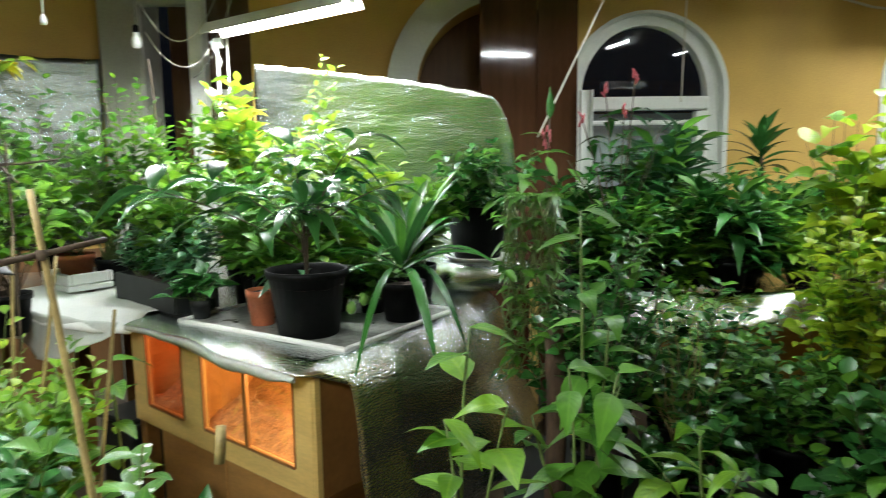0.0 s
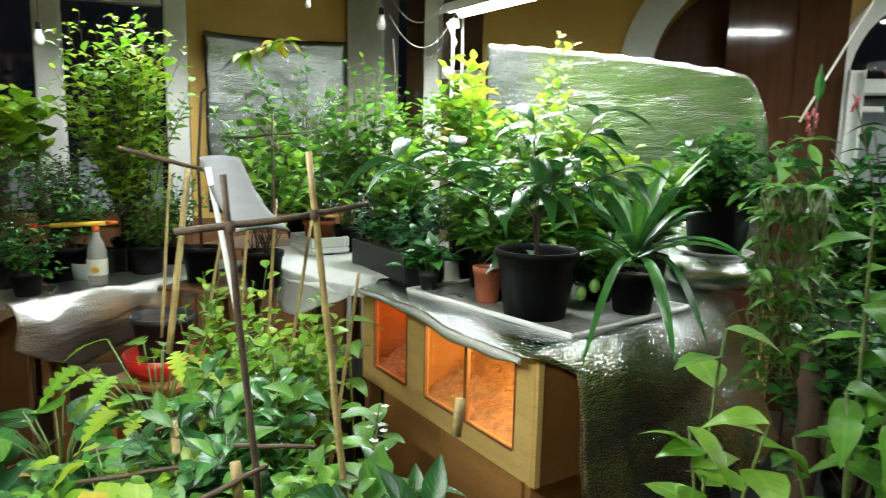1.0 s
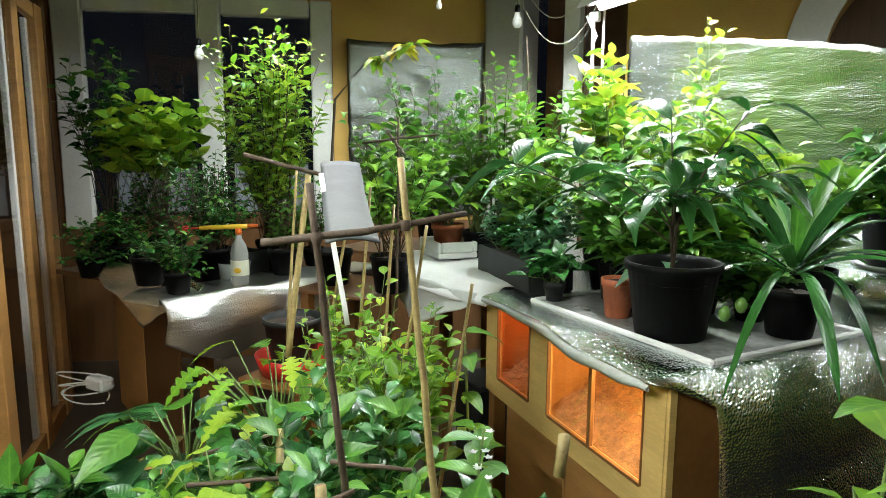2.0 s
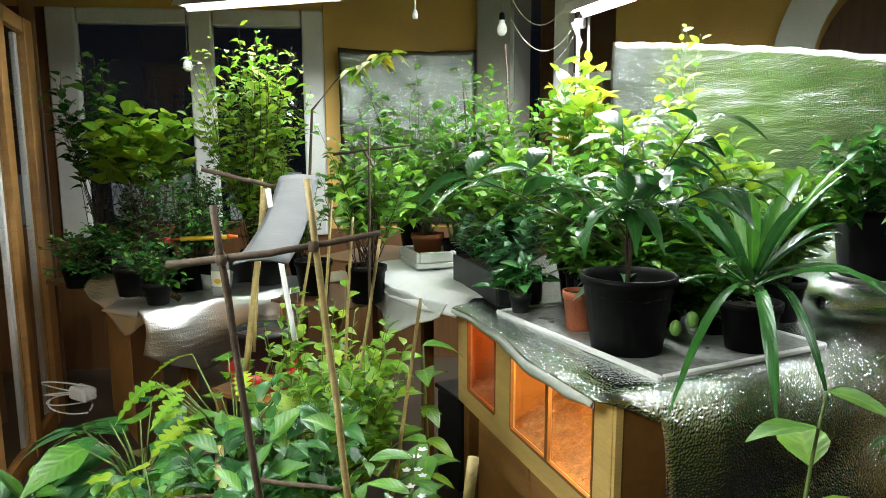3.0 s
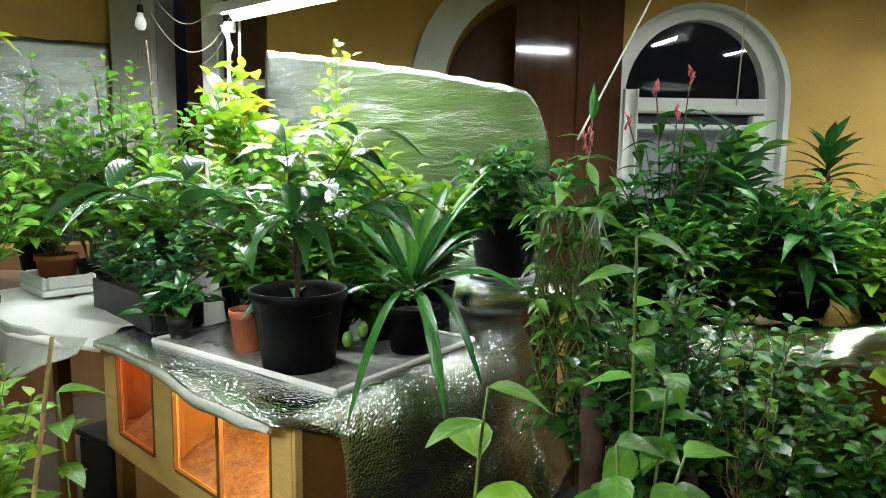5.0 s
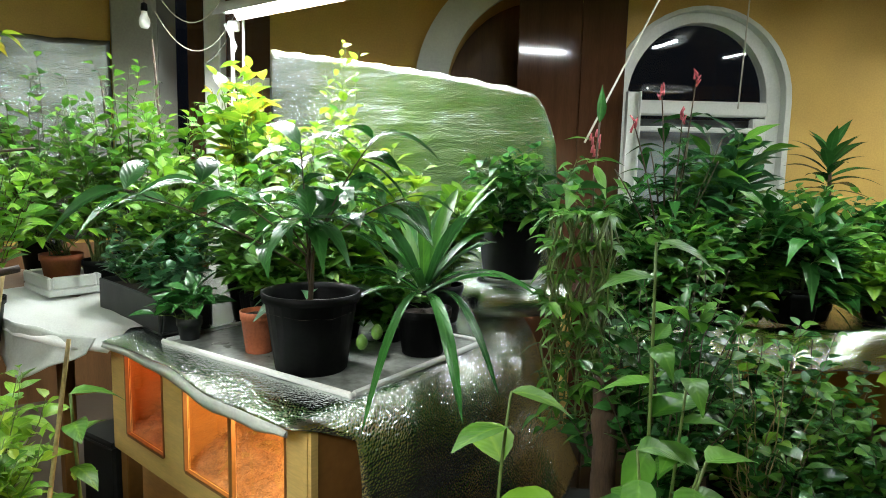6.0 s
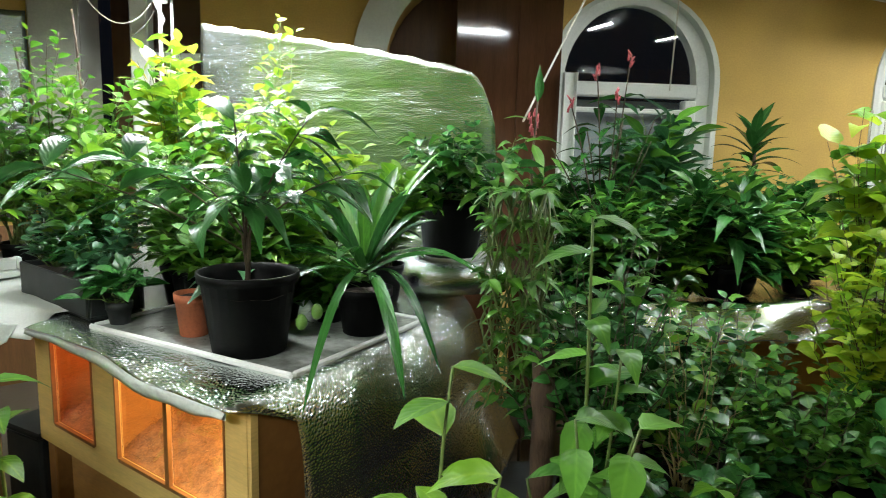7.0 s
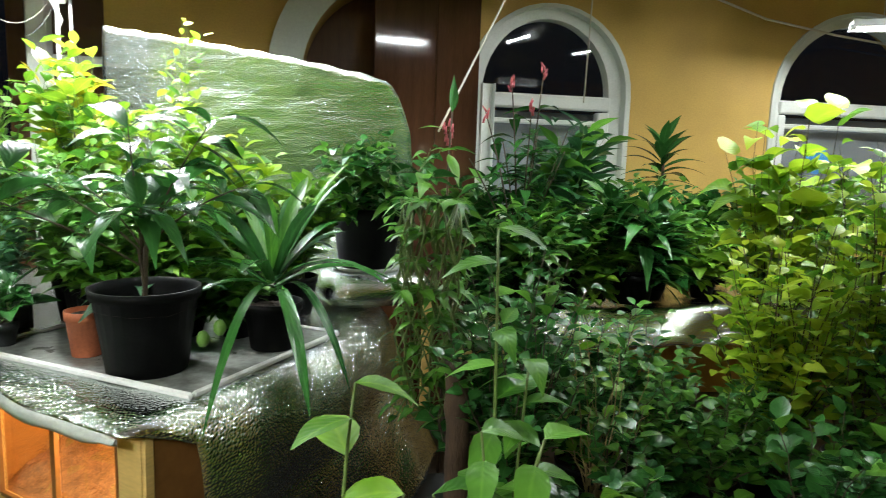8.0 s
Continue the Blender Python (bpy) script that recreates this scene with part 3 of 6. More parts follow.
def foil_top():
    """Foil lying on the table, with a wavy front lip and a slope hanging over the right end."""
    us = np.concatenate([np.linspace(2.12, 0.0, 70), np.linspace(-0.02, -0.62, 41)])
    vs = np.concatenate([np.linspace(-0.060, 0.02, 9), np.linspace(0.05, 1.40, 52)])
    verts, faces = [], []
    for i, u in enumerate(us):
        for j, v in enumerate(vs):
            over = max(-u, 0.0)
            lip = max(0.02 - v, 0.0) / 0.080
            z = TOP + 0.004 + 0.004 * noise.noise((u * 5, v * 5, 0)) + 0.005 * max(noise.noise((u * 2, v * 2, 4)), 0)
            z -= lip ** 1.5 * (0.020 + 0.007 * math.sin(u * 7.5) + 0.004 * math.sin(u * 17 + 1))
            uu, vv = u, v
            if over:
                vv = max(v, -0.060 + 0.165 * min(over / 0.10, 1.0))
                tilt = radians(11 + 20 * min(max((vv - 0.15) / 0.95, 0.0), 1.0))
                bend = min(over / 0.30, 1.0) ** 0.8
                z -= over * (0.35 + 0.65 * bend) * math.cos(tilt) * 1.15
                uu = -0.012 * bend - over * (1.15 * math.sin(tilt) + 0.35 * (1 - bend))
                z += (0.034 * noise.noise((uu * 6, vv * 4, 2)) + 0.012 * noise.noise((uu * 15, vv * 9, 6))) * bend
                uu += 0.022 * noise.noise((vv * 4, over * 3, 7)) * bend
                lip *= 1 - bend
            vv -= 0.016 * math.sin(u * 5.2) * lip
            uu += 0.34 * max(vv - 0.30, 0.0) * min(1.0, (2.12 - u) / 2.12)  # the right end runs askew
            verts.append((uu, vv, z))
    m = len(vs)
    for i in range(len(us) - 1):
        for j in range(m - 1):
            faces.append((i * m + j, i * m + j + 1, (i + 1) * m + j + 1, (i + 1) * m + j))
    ob = link_mesh("foil_cover", verts, faces, M_FOIL, None, "", True)
    mod = ob.modifiers.new("thickness", "SOLIDIFY")
    mod.thickness = 0.004
    return ob


fo = foil_top()
fo.data.transform(T)
tagged(fo, "silver bubble foil spread over the plant table", "foil sheet")
lipv, lipf = [], []
for i in range(141):
    u = 2.12 - 2.10 * i / 140
    z = TOP - (0.020 + 0.007 * math.sin(u * 7.5) + 0.004 * math.sin(u * 17 + 1)) - 0.02 * max(0.06 - u, 0) / 0.095
    v = -0.064 - 0.016 * math.sin(u * 5.2) + 0.05 * max(0.05 - u, 0)
    h = (0.026 + 0.010 * math.sin(u * 4.1) + 0.006 * noise.noise((u * 6, 0, 0))) * min(1, max(u + 0.06, 0.01) / 0.2)
    lipv += [(u, v + 0.004, z + 0.007), (u, v - 0.006, z - 0.45 * h), (u, v + 0.003, z - h), (u, v + 0.006, z - h), (u, v + 0.008, z + 0.005)]
for i in range(140):
    for k in range(5):
        a, b = i * 5, (i + 1) * 5
        lipf.append((a + k, a + (k + 1) % 5, b + (k + 1) % 5, b + k))
lip = link_mesh("foil_lip", lipv, lipf, M_LIP, fo, "pale foam underside of the foil's front edge", True)
lip.data.transform(T)


def back_foil():
    """Tall reflector foil behind the plants, its top sloping down to a rounded corner."""
    verts, faces, n, m = [], [], 60, 34
    for i in range(n + 1):
        s = i / n
        p = Vector((-1.00, 3.70, 0)).lerp(Vector((0.50, 2.90, 0)), s)
        top = 2.40 - 0.26 * s - 0.05 * s ** 4 - (0.20 * ((s - 0.92) / 0.08) ** 2.2 if s > 0.92 else 0)
        bulge = 0.04 * math.sin(math.pi * s) + 0.012 * math.sin(9 * s)
        for j in range(m + 1):
            q = j / m
            z = 1.17 + (top - 1.17) * q + (0.004 * math.sin(60 * s) if j == m else 0)
            off = bulge - 0.20 * (1 - q) * s + (0.35 * max(0.62 - max(q, 0.3), 0) ** 2 / 0.38 + 0.55 * max(0.3 - q, 0)) * (1 - 0.3 * s) + 0.018 * noise.noise((s * 4, q * 3, 1)) + 0.006 * noise.noise((s * 14, q * 9, 5))
            verts.append((p.x + 0.46 * off * -1 + 0.0, p.y - 0.89 * off, z))
    for i in range(n):
        for j in range(m):
            a = i * (m + 1) + j
            faces.append((a, a + m + 1, a + m + 2, a + 1))
    ob = link_mesh("reflector_foil", verts, faces, M_REFLECTOR, None, "", True)
    mod = ob.modifiers.new("thickness", "SOLIDIFY")
    mod.thickness = 0.0012
    return tagged(ob, "upright silver bubble foil reflector behind the potted plants", "foil sheet")


back_foil()

# ---- terrarium ----
terra = thing("terrarium", "pine terrarium with glass front, lit warm from inside", "terrarium")
BZ0, BZ1 = 0.705, 1.118
front = prism([(0, BZ0), (1.19, BZ0), (1.19, BZ1), (0, BZ1)], [[(0.105, 0.789), (0.655, 0.789), (0.655, 1.100), (0.105, 1.100)], [(0.79, 0.789), (1.075, 0.789), (1.075, 1.100), (0.79, 1.100)]], 0.0, 0.022)
frontf = on_table(part("front_frame", front, M_PINE, terra))
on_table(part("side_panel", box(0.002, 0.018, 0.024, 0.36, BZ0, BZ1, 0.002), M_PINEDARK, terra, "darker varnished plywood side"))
on_table(part("side_panel", box(1.172, 1.188, 0.024, 0.36, BZ0, BZ1, 0.002), M_PLY, terra))
on_table(part("divider", box(0.72, 0.735, 0.03, 0.34, BZ0 + 0.02, BZ1 - 0.02, 0.002), M_PLY, terra))
on_table(part("back_panel", box(0.02, 1.17, 0.345, 0.36, BZ0, BZ1, 0.002), M_PLY, terra))
on_table(part("base", box(0.02, 1.17, 0.024, 0.343, BZ0, BZ0 + 0.015, 0.002), M_PLY, terra))
on_table(part("lid", box(0.0, 1.19, 0.0, 0.36, BZ1 + 0.001, BZ1 + 0.006, 0.001), M_PLY, terra))
on_table(part("corner_strip", box(0.012, 0.030, -0.004, -0.001, BZ0, BZ1, 0.001), M_PINE, terra))
for u0, u1 in ((0.112, 0.368), (0.388, 0.648), (0.797, 1.068)):
    on_table(part("pane", box(u0, u1, 0.012, 0.016, 0.795, 1.094, 0), M_GLASS, frontf)).visible_shadow = False
for u0, u1, z0, z1 in ((0.105, 0.112, 0.789, 1.10), (0.648, 0.656, 0.789, 1.10), (0.368, 0.388, 0.789, 1.10), (0.789, 0.797, 0.789, 1.10), (1.068, 1.076, 0.789, 1.10), (0.113, 0.647, 0.783, 0.795), (0.798, 1.067, 0.783, 0.795)):
    on_table(part("bead", box(u0, u1, -0.004, 0.010, z0, z1, 0.001), M_PINEDARK, frontf))
rng = random.Random(5)
bv, bf = [], []
for i in range(49):
    for j in range(19):
        u, v = 0.022 + 1.126 * i / 48, 0.028 + 0.312 * j / 18
        bv.append((u, v, 0.775 + 0.17 * (j / 18) ** 1.2 + 0.02 * noise.noise((u * 12, v * 12, 0)) + rng.uniform(-0.006, 0.006)))
for i in range(48):
    for j in range(18):
        bf.append((i * 19 + j, i * 19 + j + 1, (i + 1) * 19 + j + 1, (i + 1) * 19 + j))
on_table(link_mesh("bedding", bv, bf, M_STRAW, terra, "pale wood shavings", True))
sv, sf = [], []
for k in range(900):
    u, v = rng.uniform(0.03, 1.14), rng.uniform(0.035, 0.33)
    if 0.70 < u < 0.75:
        continue
    z = 0.781 + 0.17 * (v / 0.34) ** 1.2
    a = rng.uniform(0, 6.28)
    d = Vector((math.cos(a), math.sin(a), rng.uniform(-0.1, 0.5))) * rng.uniform(0.012, 0.04)
    tube_geo([(u, v, z), tuple(Vector((u, v, z + 0.006)) + d * 0.5), tuple(Vector((u, v, z)) + d)], 0.0013, 0.0008, 3, sv, sf)
st = on_table(link_mesh("straw", sv, sf, M_STRAW, terra))
st["kind"] = "stuff"
for u, v, z, col, power, r in ((0.24, 0.17, 1.075, (1.0, 0.64, 0.26), 6.0, 0.03), (0.93, 0.20, 1.07, (1.0, 0.30, 0.10), 1.7, 0.03), (0.55, 0.22, 1.07, (1.0, 0.48, 0.17), 0.7, 0.03)):
    lamp = bpy.data.lights.new("heat_lamp", "POINT")
    lamp.color, lamp.energy, lamp.shadow_soft_size = col, power, r
    lo = new("heat_lamp", lamp)
    lo.location = at_uv(u, v, z)
stand = thing("terrarium_stand", "brown board cupboard carrying the terrarium", "stand")
on_table(part("body", box(0.10, 1.10, 0.07, 0.35, 0.0, BZ0 - 0.001, 0.006), M_PLY, stand))
for u0, u1 in ((0.12, 0.595), (0.605, 1.08)):
    on_table(part("door", box(u0, u1, 0.050, 0.068, 0.04, BZ0 - 0.03, 0.004), M_PLY, stand))

# ---- lamps ----
def tube_lamp(label, a, b, cords=True, group="fluorescent tubes", glow=M_TUBE, skirt=0.016):
    """A fluorescent batten between a and b, hung on cords."""
    a, b = Vector(a), Vector(b)
    d = (b - a).normalized()
    t = thing("tube_lamp", label, "lamp", tuple(a), 0, group)
    w = b - a
    rod("tube", [d * 0.03, w - d * 0.03], 0.014, 0.014, glow, t, "glowing white tube", 12)
    for p, q in ((Vector((0, 0, 0)), d * 0.03), (w - d * 0.03, w)):
        rod("socket", [p, q], 0.018, 0.018, M_METAL, t)
    side = d.cross(Vector((0, 0, 1))).normalized()
    bm = bmesh.new()
    prof = [(-0.085, -skirt), (-0.035, 0.030), (0.035, 0.030), (0.085, -skirt), (0.038, 0.038), (-0.038, 0.038)]
    ends = []
    for p in (Vector((0, 0, 0)), w):
        ends.append([bm.verts.new(p + side * x + Vector((0, 0, z))) for x, z in prof])
    n = len(prof)
    for k in range(n):
        bm.faces.new((ends[0][k], ends[0][(k + 1) % n], ends[1][(k + 1) % n], ends[1][k]))
    part("reflector", bm, M_METAL, t, "white enamel reflector")
    if cords:
        for q in (0.15, 0.85):
            p = w * q + Vector((0, 0, 0.04))
            rod("cord", [p, Vector((p.x, p.y, 3.3 - a.z))], 0.002, 0.002, M_CORD, t)
    return t


tube_lamp("lit fluorescent tube over the foil reflector", (-1.265, 3.73, 2.61), (-0.305, 3.03, 2.62), glow=M_TUBE_BOOST, skirt=0.036)
tube_lamp("lit fluorescent tube before the bay window", (-3.30, 2.57, 2.66), (-2.18, 2.93, 2.68), skirt=0.026)
tube_lamp("lit fluorescent tube before the wide arched window", (3.30, 3.58, 2.66), (4.3, 3.05, 2.66))
tube_lamp("short lit fluorescent tube over the shrubs", (2.00, 2.35, 2.62), (2.50, 2.22, 2.62), glow=M_TUBE_BOOST, skirt=0.03)
tube_lamp("short lit fluorescent tube over the wall table", (1.86, 3.00, 2.90), (1.98, 3.45, 2.90))
tube_lamp("short lit fluorescent tube beside the wall table", (2.70, 2.55, 2.90), (2.84, 3.05, 2.90))
# out-of-view lamp added to light the low bench
tube_lamp("unseen fill tube added over the low plants", (-1.95, 0.70, 2.46), (-1.00, 0.05, 2.46), glow=M_TUBE_LOW_FILL, skirt=0.05)
tube_lamp("lit fluorescent tube over the plant table", (0.62, 2.24, 2.92), (1.17, 2.12, 2.92))
# extra lamp above the picture's edge, added to lift the mid-table plants
tube_lamp("unseen fill tube added over the middle of the plant table", (-1.25, 2.75, 2.90), (-0.35, 2.10, 2.90), glow=M_TUBE_BOOST, skirt=0.05)
# added behind the camera to brighten the terrarium front and near leaves
tube_lamp("unseen fill tube added in the room's front half", (-1.55, -0.15, 2.36), (-0.62, -0.90, 2.36), glow=M_TUBE_FRONT_FILL, skirt=0.025)

stand = thing("lamp_stand", "white twin pole lamp stand by the reflector foil", "lamp stand", (-1.29, 3.93, 0))
rod("pole", [(0, 0, 0), (0.0, 0, 2.60)], 0.011, 0.011, M_METAL, stand)
rod("pole", [(0.06, 0.02, 0), (0.06, 0.02, 2.64)], 0.008, 0.008, M_METAL, stand)
part("bracket", box(-0.025, 0.04, -0.02, 0.03, 2.54, 2.60, 0.008), M_METAL, stand)
rod("clip", [(-0.04, 0, 2.58), (0.02, 0, 2.45), (0.0, 0.0, 2.40)], 0.012, 0.008, M_METAL, stand)
part("foot", box(-0.16, 0.22, -0.16, 0.18, 0, 0.02, 0.006), M_METAL, stand)


def bulb(at, label):
    t = thing("hanging_bulb", label, "lamp", at, 0, "hanging bulbs")
    v, f = lathe([(0.001, -0.055), (0.018, -0.052), (0.028, -0.038), (0.031, -0.02), (0.028, 0.0), (0.018, 0.022), (0.015, 0.04), (0.001, 0.041)], 18)
    link_mesh("globe", v, f, M_WHITEP, t, "white unlit globe", True)
    v, f = lathe([(0.001, 0.042), (0.017, 0.042), (0.019, 0.05), (0.017, 0.08), (0.006, 0.088), (0.001, 0.088)], 14)
    link_mesh("socket", v, f, M_BLACKPOT, t, "", True)
    rod("cord", [(0, 0, 0.088), (0.004, 0, 0.4), (0, 0, 3.3 - at[2])], 0.0028, 0.0028, M_WIRE, t)
    return t


bulb((-1.73, 3.75, 2.565), "unlit white globe bulb on a black cord")
bulb((-3.66, 2.90, 2.38), "unlit white globe bulb before the bay window")
wires = thing("wire_loops", "pale wires hanging in loops from the ceiling", "wire")
rod("wire", sag((-1.72, 3.80, 2.80), (-1.25, 3.95, 2.95), 0.30), 0.0026, 0.0026, M_CORD, wires)
rod("wire", sag((-1.70, 3.82, 2.62), (-1.18, 4.0, 2.92), 0.34), 0.0026, 0.0026, M_CORD, wires)
rod("wire", sag((-1.45, 3.92, 2.35), (-1.16, 4.0, 2.98), 0.12), 0.003, 0.003, M_WIRE, wires)
rod("wire", [(-1.72, 3.80, 2.80), (-1.71, 3.80, 3.3)], 0.0026, 0.0026, M_CORD, wires)
rod("wire", [(-1.25, 3.95, 2.95), (-1.2, 3.97, 3.3)], 0.0026, 0.0026, M_CORD, wires)
pull = thing("pull_cord", "white pull cord with a knob hanging from the ceiling", "cord", (-1.72, 2.72, 2.46))
rod("cord", [(0, 0, 0.02), (0.0, 0, 0.84)], 0.0035, 0.0035, M_WHITEP, pull)
v, f = lathe([(0.001, -0.02), (0.011, -0.018), (0.014, -0.005), (0.010, 0.015), (0.004, 0.03), (0.001, 0.031)], 12)
link_mesh("knob", v, f, M_WHITEP, pull, "", True)
string = thing("string", "pale string stretched from the ceiling to a plant", "string")
rod("strand", [(0.62, 2.85, 1.90), (0.75, 3.0, 2.12), (1.02, 3.25, 2.60), (1.42, 3.6, 3.3)], 0.005, 0.005, M_CORD, string)
string = thing("string", "pale string hanging down before the arched window", "string")
rod("strand", [(1.93, 4.40, 2.20), (1.96, 4.40, 3.3)], 0.005, 0.005, M_CORD, string)
conduit = thing("cable", "pale cable running slantwise along the ochre wall", "cable")
rod("strand", [(2.55, 4.47, 3.10), (3.35, 4.47, 2.88), (3.95, 4.46, 2.80), (4.9, 4.46, 2.72)], 0.009, 0.009, M_CORD, conduit)

# ---- furniture beside and behind ----
ZONE = Vector((0.12, -0.20, 0.02))
lt = thing("window_table", "low window table covered with crumpled foil", "table")
part("tabletop", box(-4.15, -2.87, 2.24, 3.30, 0.955, 0.985, 0.004), M_DARKWOOD, lt)
for x, y in ((-4.05, 2.72), (-2.93, 2.30), (-2.93, 3.2), (-4.05, 3.2)):
    part("leg", box(x - 0.03, x + 0.03, y - 0.03, y + 0.03, -ZONE.z, 0.954, 0.004), M_PINEDARK, lt)


def drape(name, label, grid, nu, nv, material, amp=0.012, seed=0):
    verts = []
    for i in range(nu + 1):
        for j in range(nv + 1):
            p = Vector(grid(i / nu, j / nv))
            verts.append(p + Vector((noise.noise((p.x * 7, p.y * 7, p.z * 7 + seed)), noise.noise((p.x * 7, p.y * 7, p.z * 7 + seed + 9)), noise.noise((p.x * 7 + 3, p.y * 7, p.z * 7 + seed)))) * amp)
    faces = [(i * (nv + 1) + j, (i + 1) * (nv + 1) + j, (i + 1) * (nv + 1) + j + 1, i * (nv + 1) + j + 1) for i in range(nu) for j in range(nv)]
    ob = link_mesh(name, verts, faces, material, None, "", True)
    mod = ob.modifiers.new("thickness", "SOLIDIFY")
    mod.thickness = 0.003
    return tagged(ob, label, "foil sheet")


def table_foil(a, b):
    # a along the front edge, b from the back over the edge and down
    y, edge = 1.96 + 1.35 * a, -2.84 + 0.46 * a
    if b < 0.55:
        return (edge - 0.30 + 0.30 * b / 0.55, y, 1.005 - 0.04 * max(0.06 - a, 0) / 0.06)
    q = (b - 0.55) / 0.45
    depth = 0.12 + 0.24 * math.exp(-((a - 0.24) / 0.26) ** 2)
    return (edge + 0.05 * math.sin(q * 2.6) + 0.05 * math.sin(a * 15) * q, y, 1.005 - depth * q ** 1.2)


drape("foil_cover", "crumpled silver foil hanging over the window table's edge", table_foil, 60, 50, M_FOILDULL, 0.014, 2)
drape("foil_flap", "torn corner of silver foil with brown paper back", lambda a, b: (-3.57 + 0.75 * a, 2.12 + 0.10 * (1 - b), 1.09 - 0.05 * a - 0.28 * b * (1 - abs(a - 0.5) * 1.5)), 24, 20, M_FOIL, 0.03, 5)
ZONE = Vector((0.107, -0.225, 0.09))
bl = thing("low_bench", "low wooden bench carrying potted plants", "bench", (0, 0, 0))
part("tabletop", box(-2.30, -0.95, 0.72, 1.62, 0.40, 0.43, 0.004), M_PLY, bl)
for x, y in ((-2.2, 0.8), (-1.05, 0.8), (-2.2, 1.54), (-1.05, 1.54)):
    part("leg", box(x - 0.03, x + 0.03, y - 0.03, y + 0.03, -ZONE.z, 0.399, 0.004), M_PINE, bl)
bn = thing("low_bench", "low wooden bench under the near plants", "bench", (0, 0, 0))
part("tabletop", box(-0.94, -0.42, 0.62, 1.20, 0.52, 0.55, 0.004), M_PLY, bn)
for x, y in ((-0.88, 0.68), (-0.48, 0.68), (-0.88, 1.14), (-0.48, 1.14)):
    part("leg", box(x - 0.025, x + 0.025, y - 0.025, y + 0.025, -ZONE.z, 0.519, 0.004), M_PINE, bn)
ZONE = Vector((0.065, -0.18, 0.10))
br = thing("shrub_bench", "low bench carrying leafy shrubs", "bench", (0, 0, 0))
part("tabletop", box(0.28, 2.45, 1.15, 2.55, 0.40, 0.43, 0.004), M_GREYPOT, br)
for x, y in ((0.35, 1.22), (2.38, 1.22), (0.35, 2.48), (2.38, 2.48)):
    part("leg", box(x - 0.03, x + 0.03, y - 0.03, y + 0.03, -ZONE.z, 0.399, 0.004), M_GREYPOT, br)
ZONE = Vector((0, 0, 0.12))
rt = thing("wall_table", "wooden table along the wall under the arched windows", "table")
part("tabletop", box(0.75, 4.2, 2.95, 4.30, 0.90, 0.93, 0.004), M_DARKWOOD, rt)
for x, y in ((0.82, 3.02), (4.1, 3.02), (0.82, 4.2), (4.1, 4.2)):
    part("leg", box(x - 0.03, x + 0.03, y - 0.03, y + 0.03, -ZONE.z, 0.899, 0.004), M_PINE, rt)
drape("foil_cover", "silver foil over the wall table, hanging down in front", lambda a, b: (0.76 + 3.4 * a, 4.25 - 1.33 * min(b / 0.6, 1) - 0.10 * max(b - 0.6, 0) / 0.4, 0.945 - 0.17 * max(b - 0.6, 0) / 0.4), 70, 34, M_FOIL, 0.016, 8)
wt = thing("white_post", "white plastic channel standing beside the arched window", "post", (1.215, 4.33, 0.945))
part("web", box(-0.045, 0.045, 0.02, 0.028, 0, 1.225, 0.002), M_PAINT, wt)
part("flange", box(-0.045, -0.038, -0.03, 0.019, 0, 1.225, 0.002), M_PAINT, wt)
part("flange", box(0.038, 0.045, -0.03, 0.019, 0, 1.225, 0.002), M_PAINT, wt)
ZONE = Vector((0.065, -0.18, 0.0))
post = thing("wooden_post", "rough brown wooden post among the shrubs", "post", (0.44, 1.95, 0))
rod("trunk", [(0, 0, 0.0), (0.01, 0, 0.8), (0, 0.01, 1.18)], 0.042, 0.034, M_BARK, post, "", 12, 0.005, 3)

ZONE = Vector((0, 0, 0))
drape("foil_apron", "white-backed foil hanging loosely over the table's front", lambda a, b: (T @ Vector((1.14 + 0.98 * a, -0.075 - 0.13 * min(a * 2.2, 1) - 0.05 * math.sin(a * 7) * b - 0.03 * b, TOP - 0.01 - b * (0.05 + 0.13 * math.sin(min(a * 3.3, 3.14)) ** 1.0 + 0.05 * a)))), 30, 12, M_LIP, 0.014, 21)
# filler crates, added to keep the space under the table dark
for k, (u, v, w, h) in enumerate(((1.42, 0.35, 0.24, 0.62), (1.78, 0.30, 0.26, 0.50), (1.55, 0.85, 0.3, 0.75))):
    cr = thing("storage_crate", "dark grey filler crate added under the plant table", "crate", (*at_uv(u, v, 0)[:2], 0), 140 + 7 * k, "crates under the table")
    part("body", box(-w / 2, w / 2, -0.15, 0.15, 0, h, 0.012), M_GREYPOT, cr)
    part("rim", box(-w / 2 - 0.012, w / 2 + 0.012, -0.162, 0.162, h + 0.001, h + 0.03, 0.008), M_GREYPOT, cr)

drape("foam_sheet", "white foam-backed sheet bulging over the table's edge", lambda a, b: (T @ Vector((1.08 + 1.02 * a, 0.24 - (0.30 + 0.17 * min(a * 2.2, 1)) * b - 0.02 * math.sin(a * 9), TOP + 0.024 + 0.008 * math.sin(a * 8) * math.sin(b * 3) - 0.075 * max(b - 0.72, 0) / 0.28))), 34, 20, M_FOAM, 0.006, 31)
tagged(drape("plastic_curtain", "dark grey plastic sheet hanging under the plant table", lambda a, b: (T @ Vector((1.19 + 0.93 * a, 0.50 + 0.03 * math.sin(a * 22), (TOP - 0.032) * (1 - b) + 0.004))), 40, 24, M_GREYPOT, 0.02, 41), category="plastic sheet")
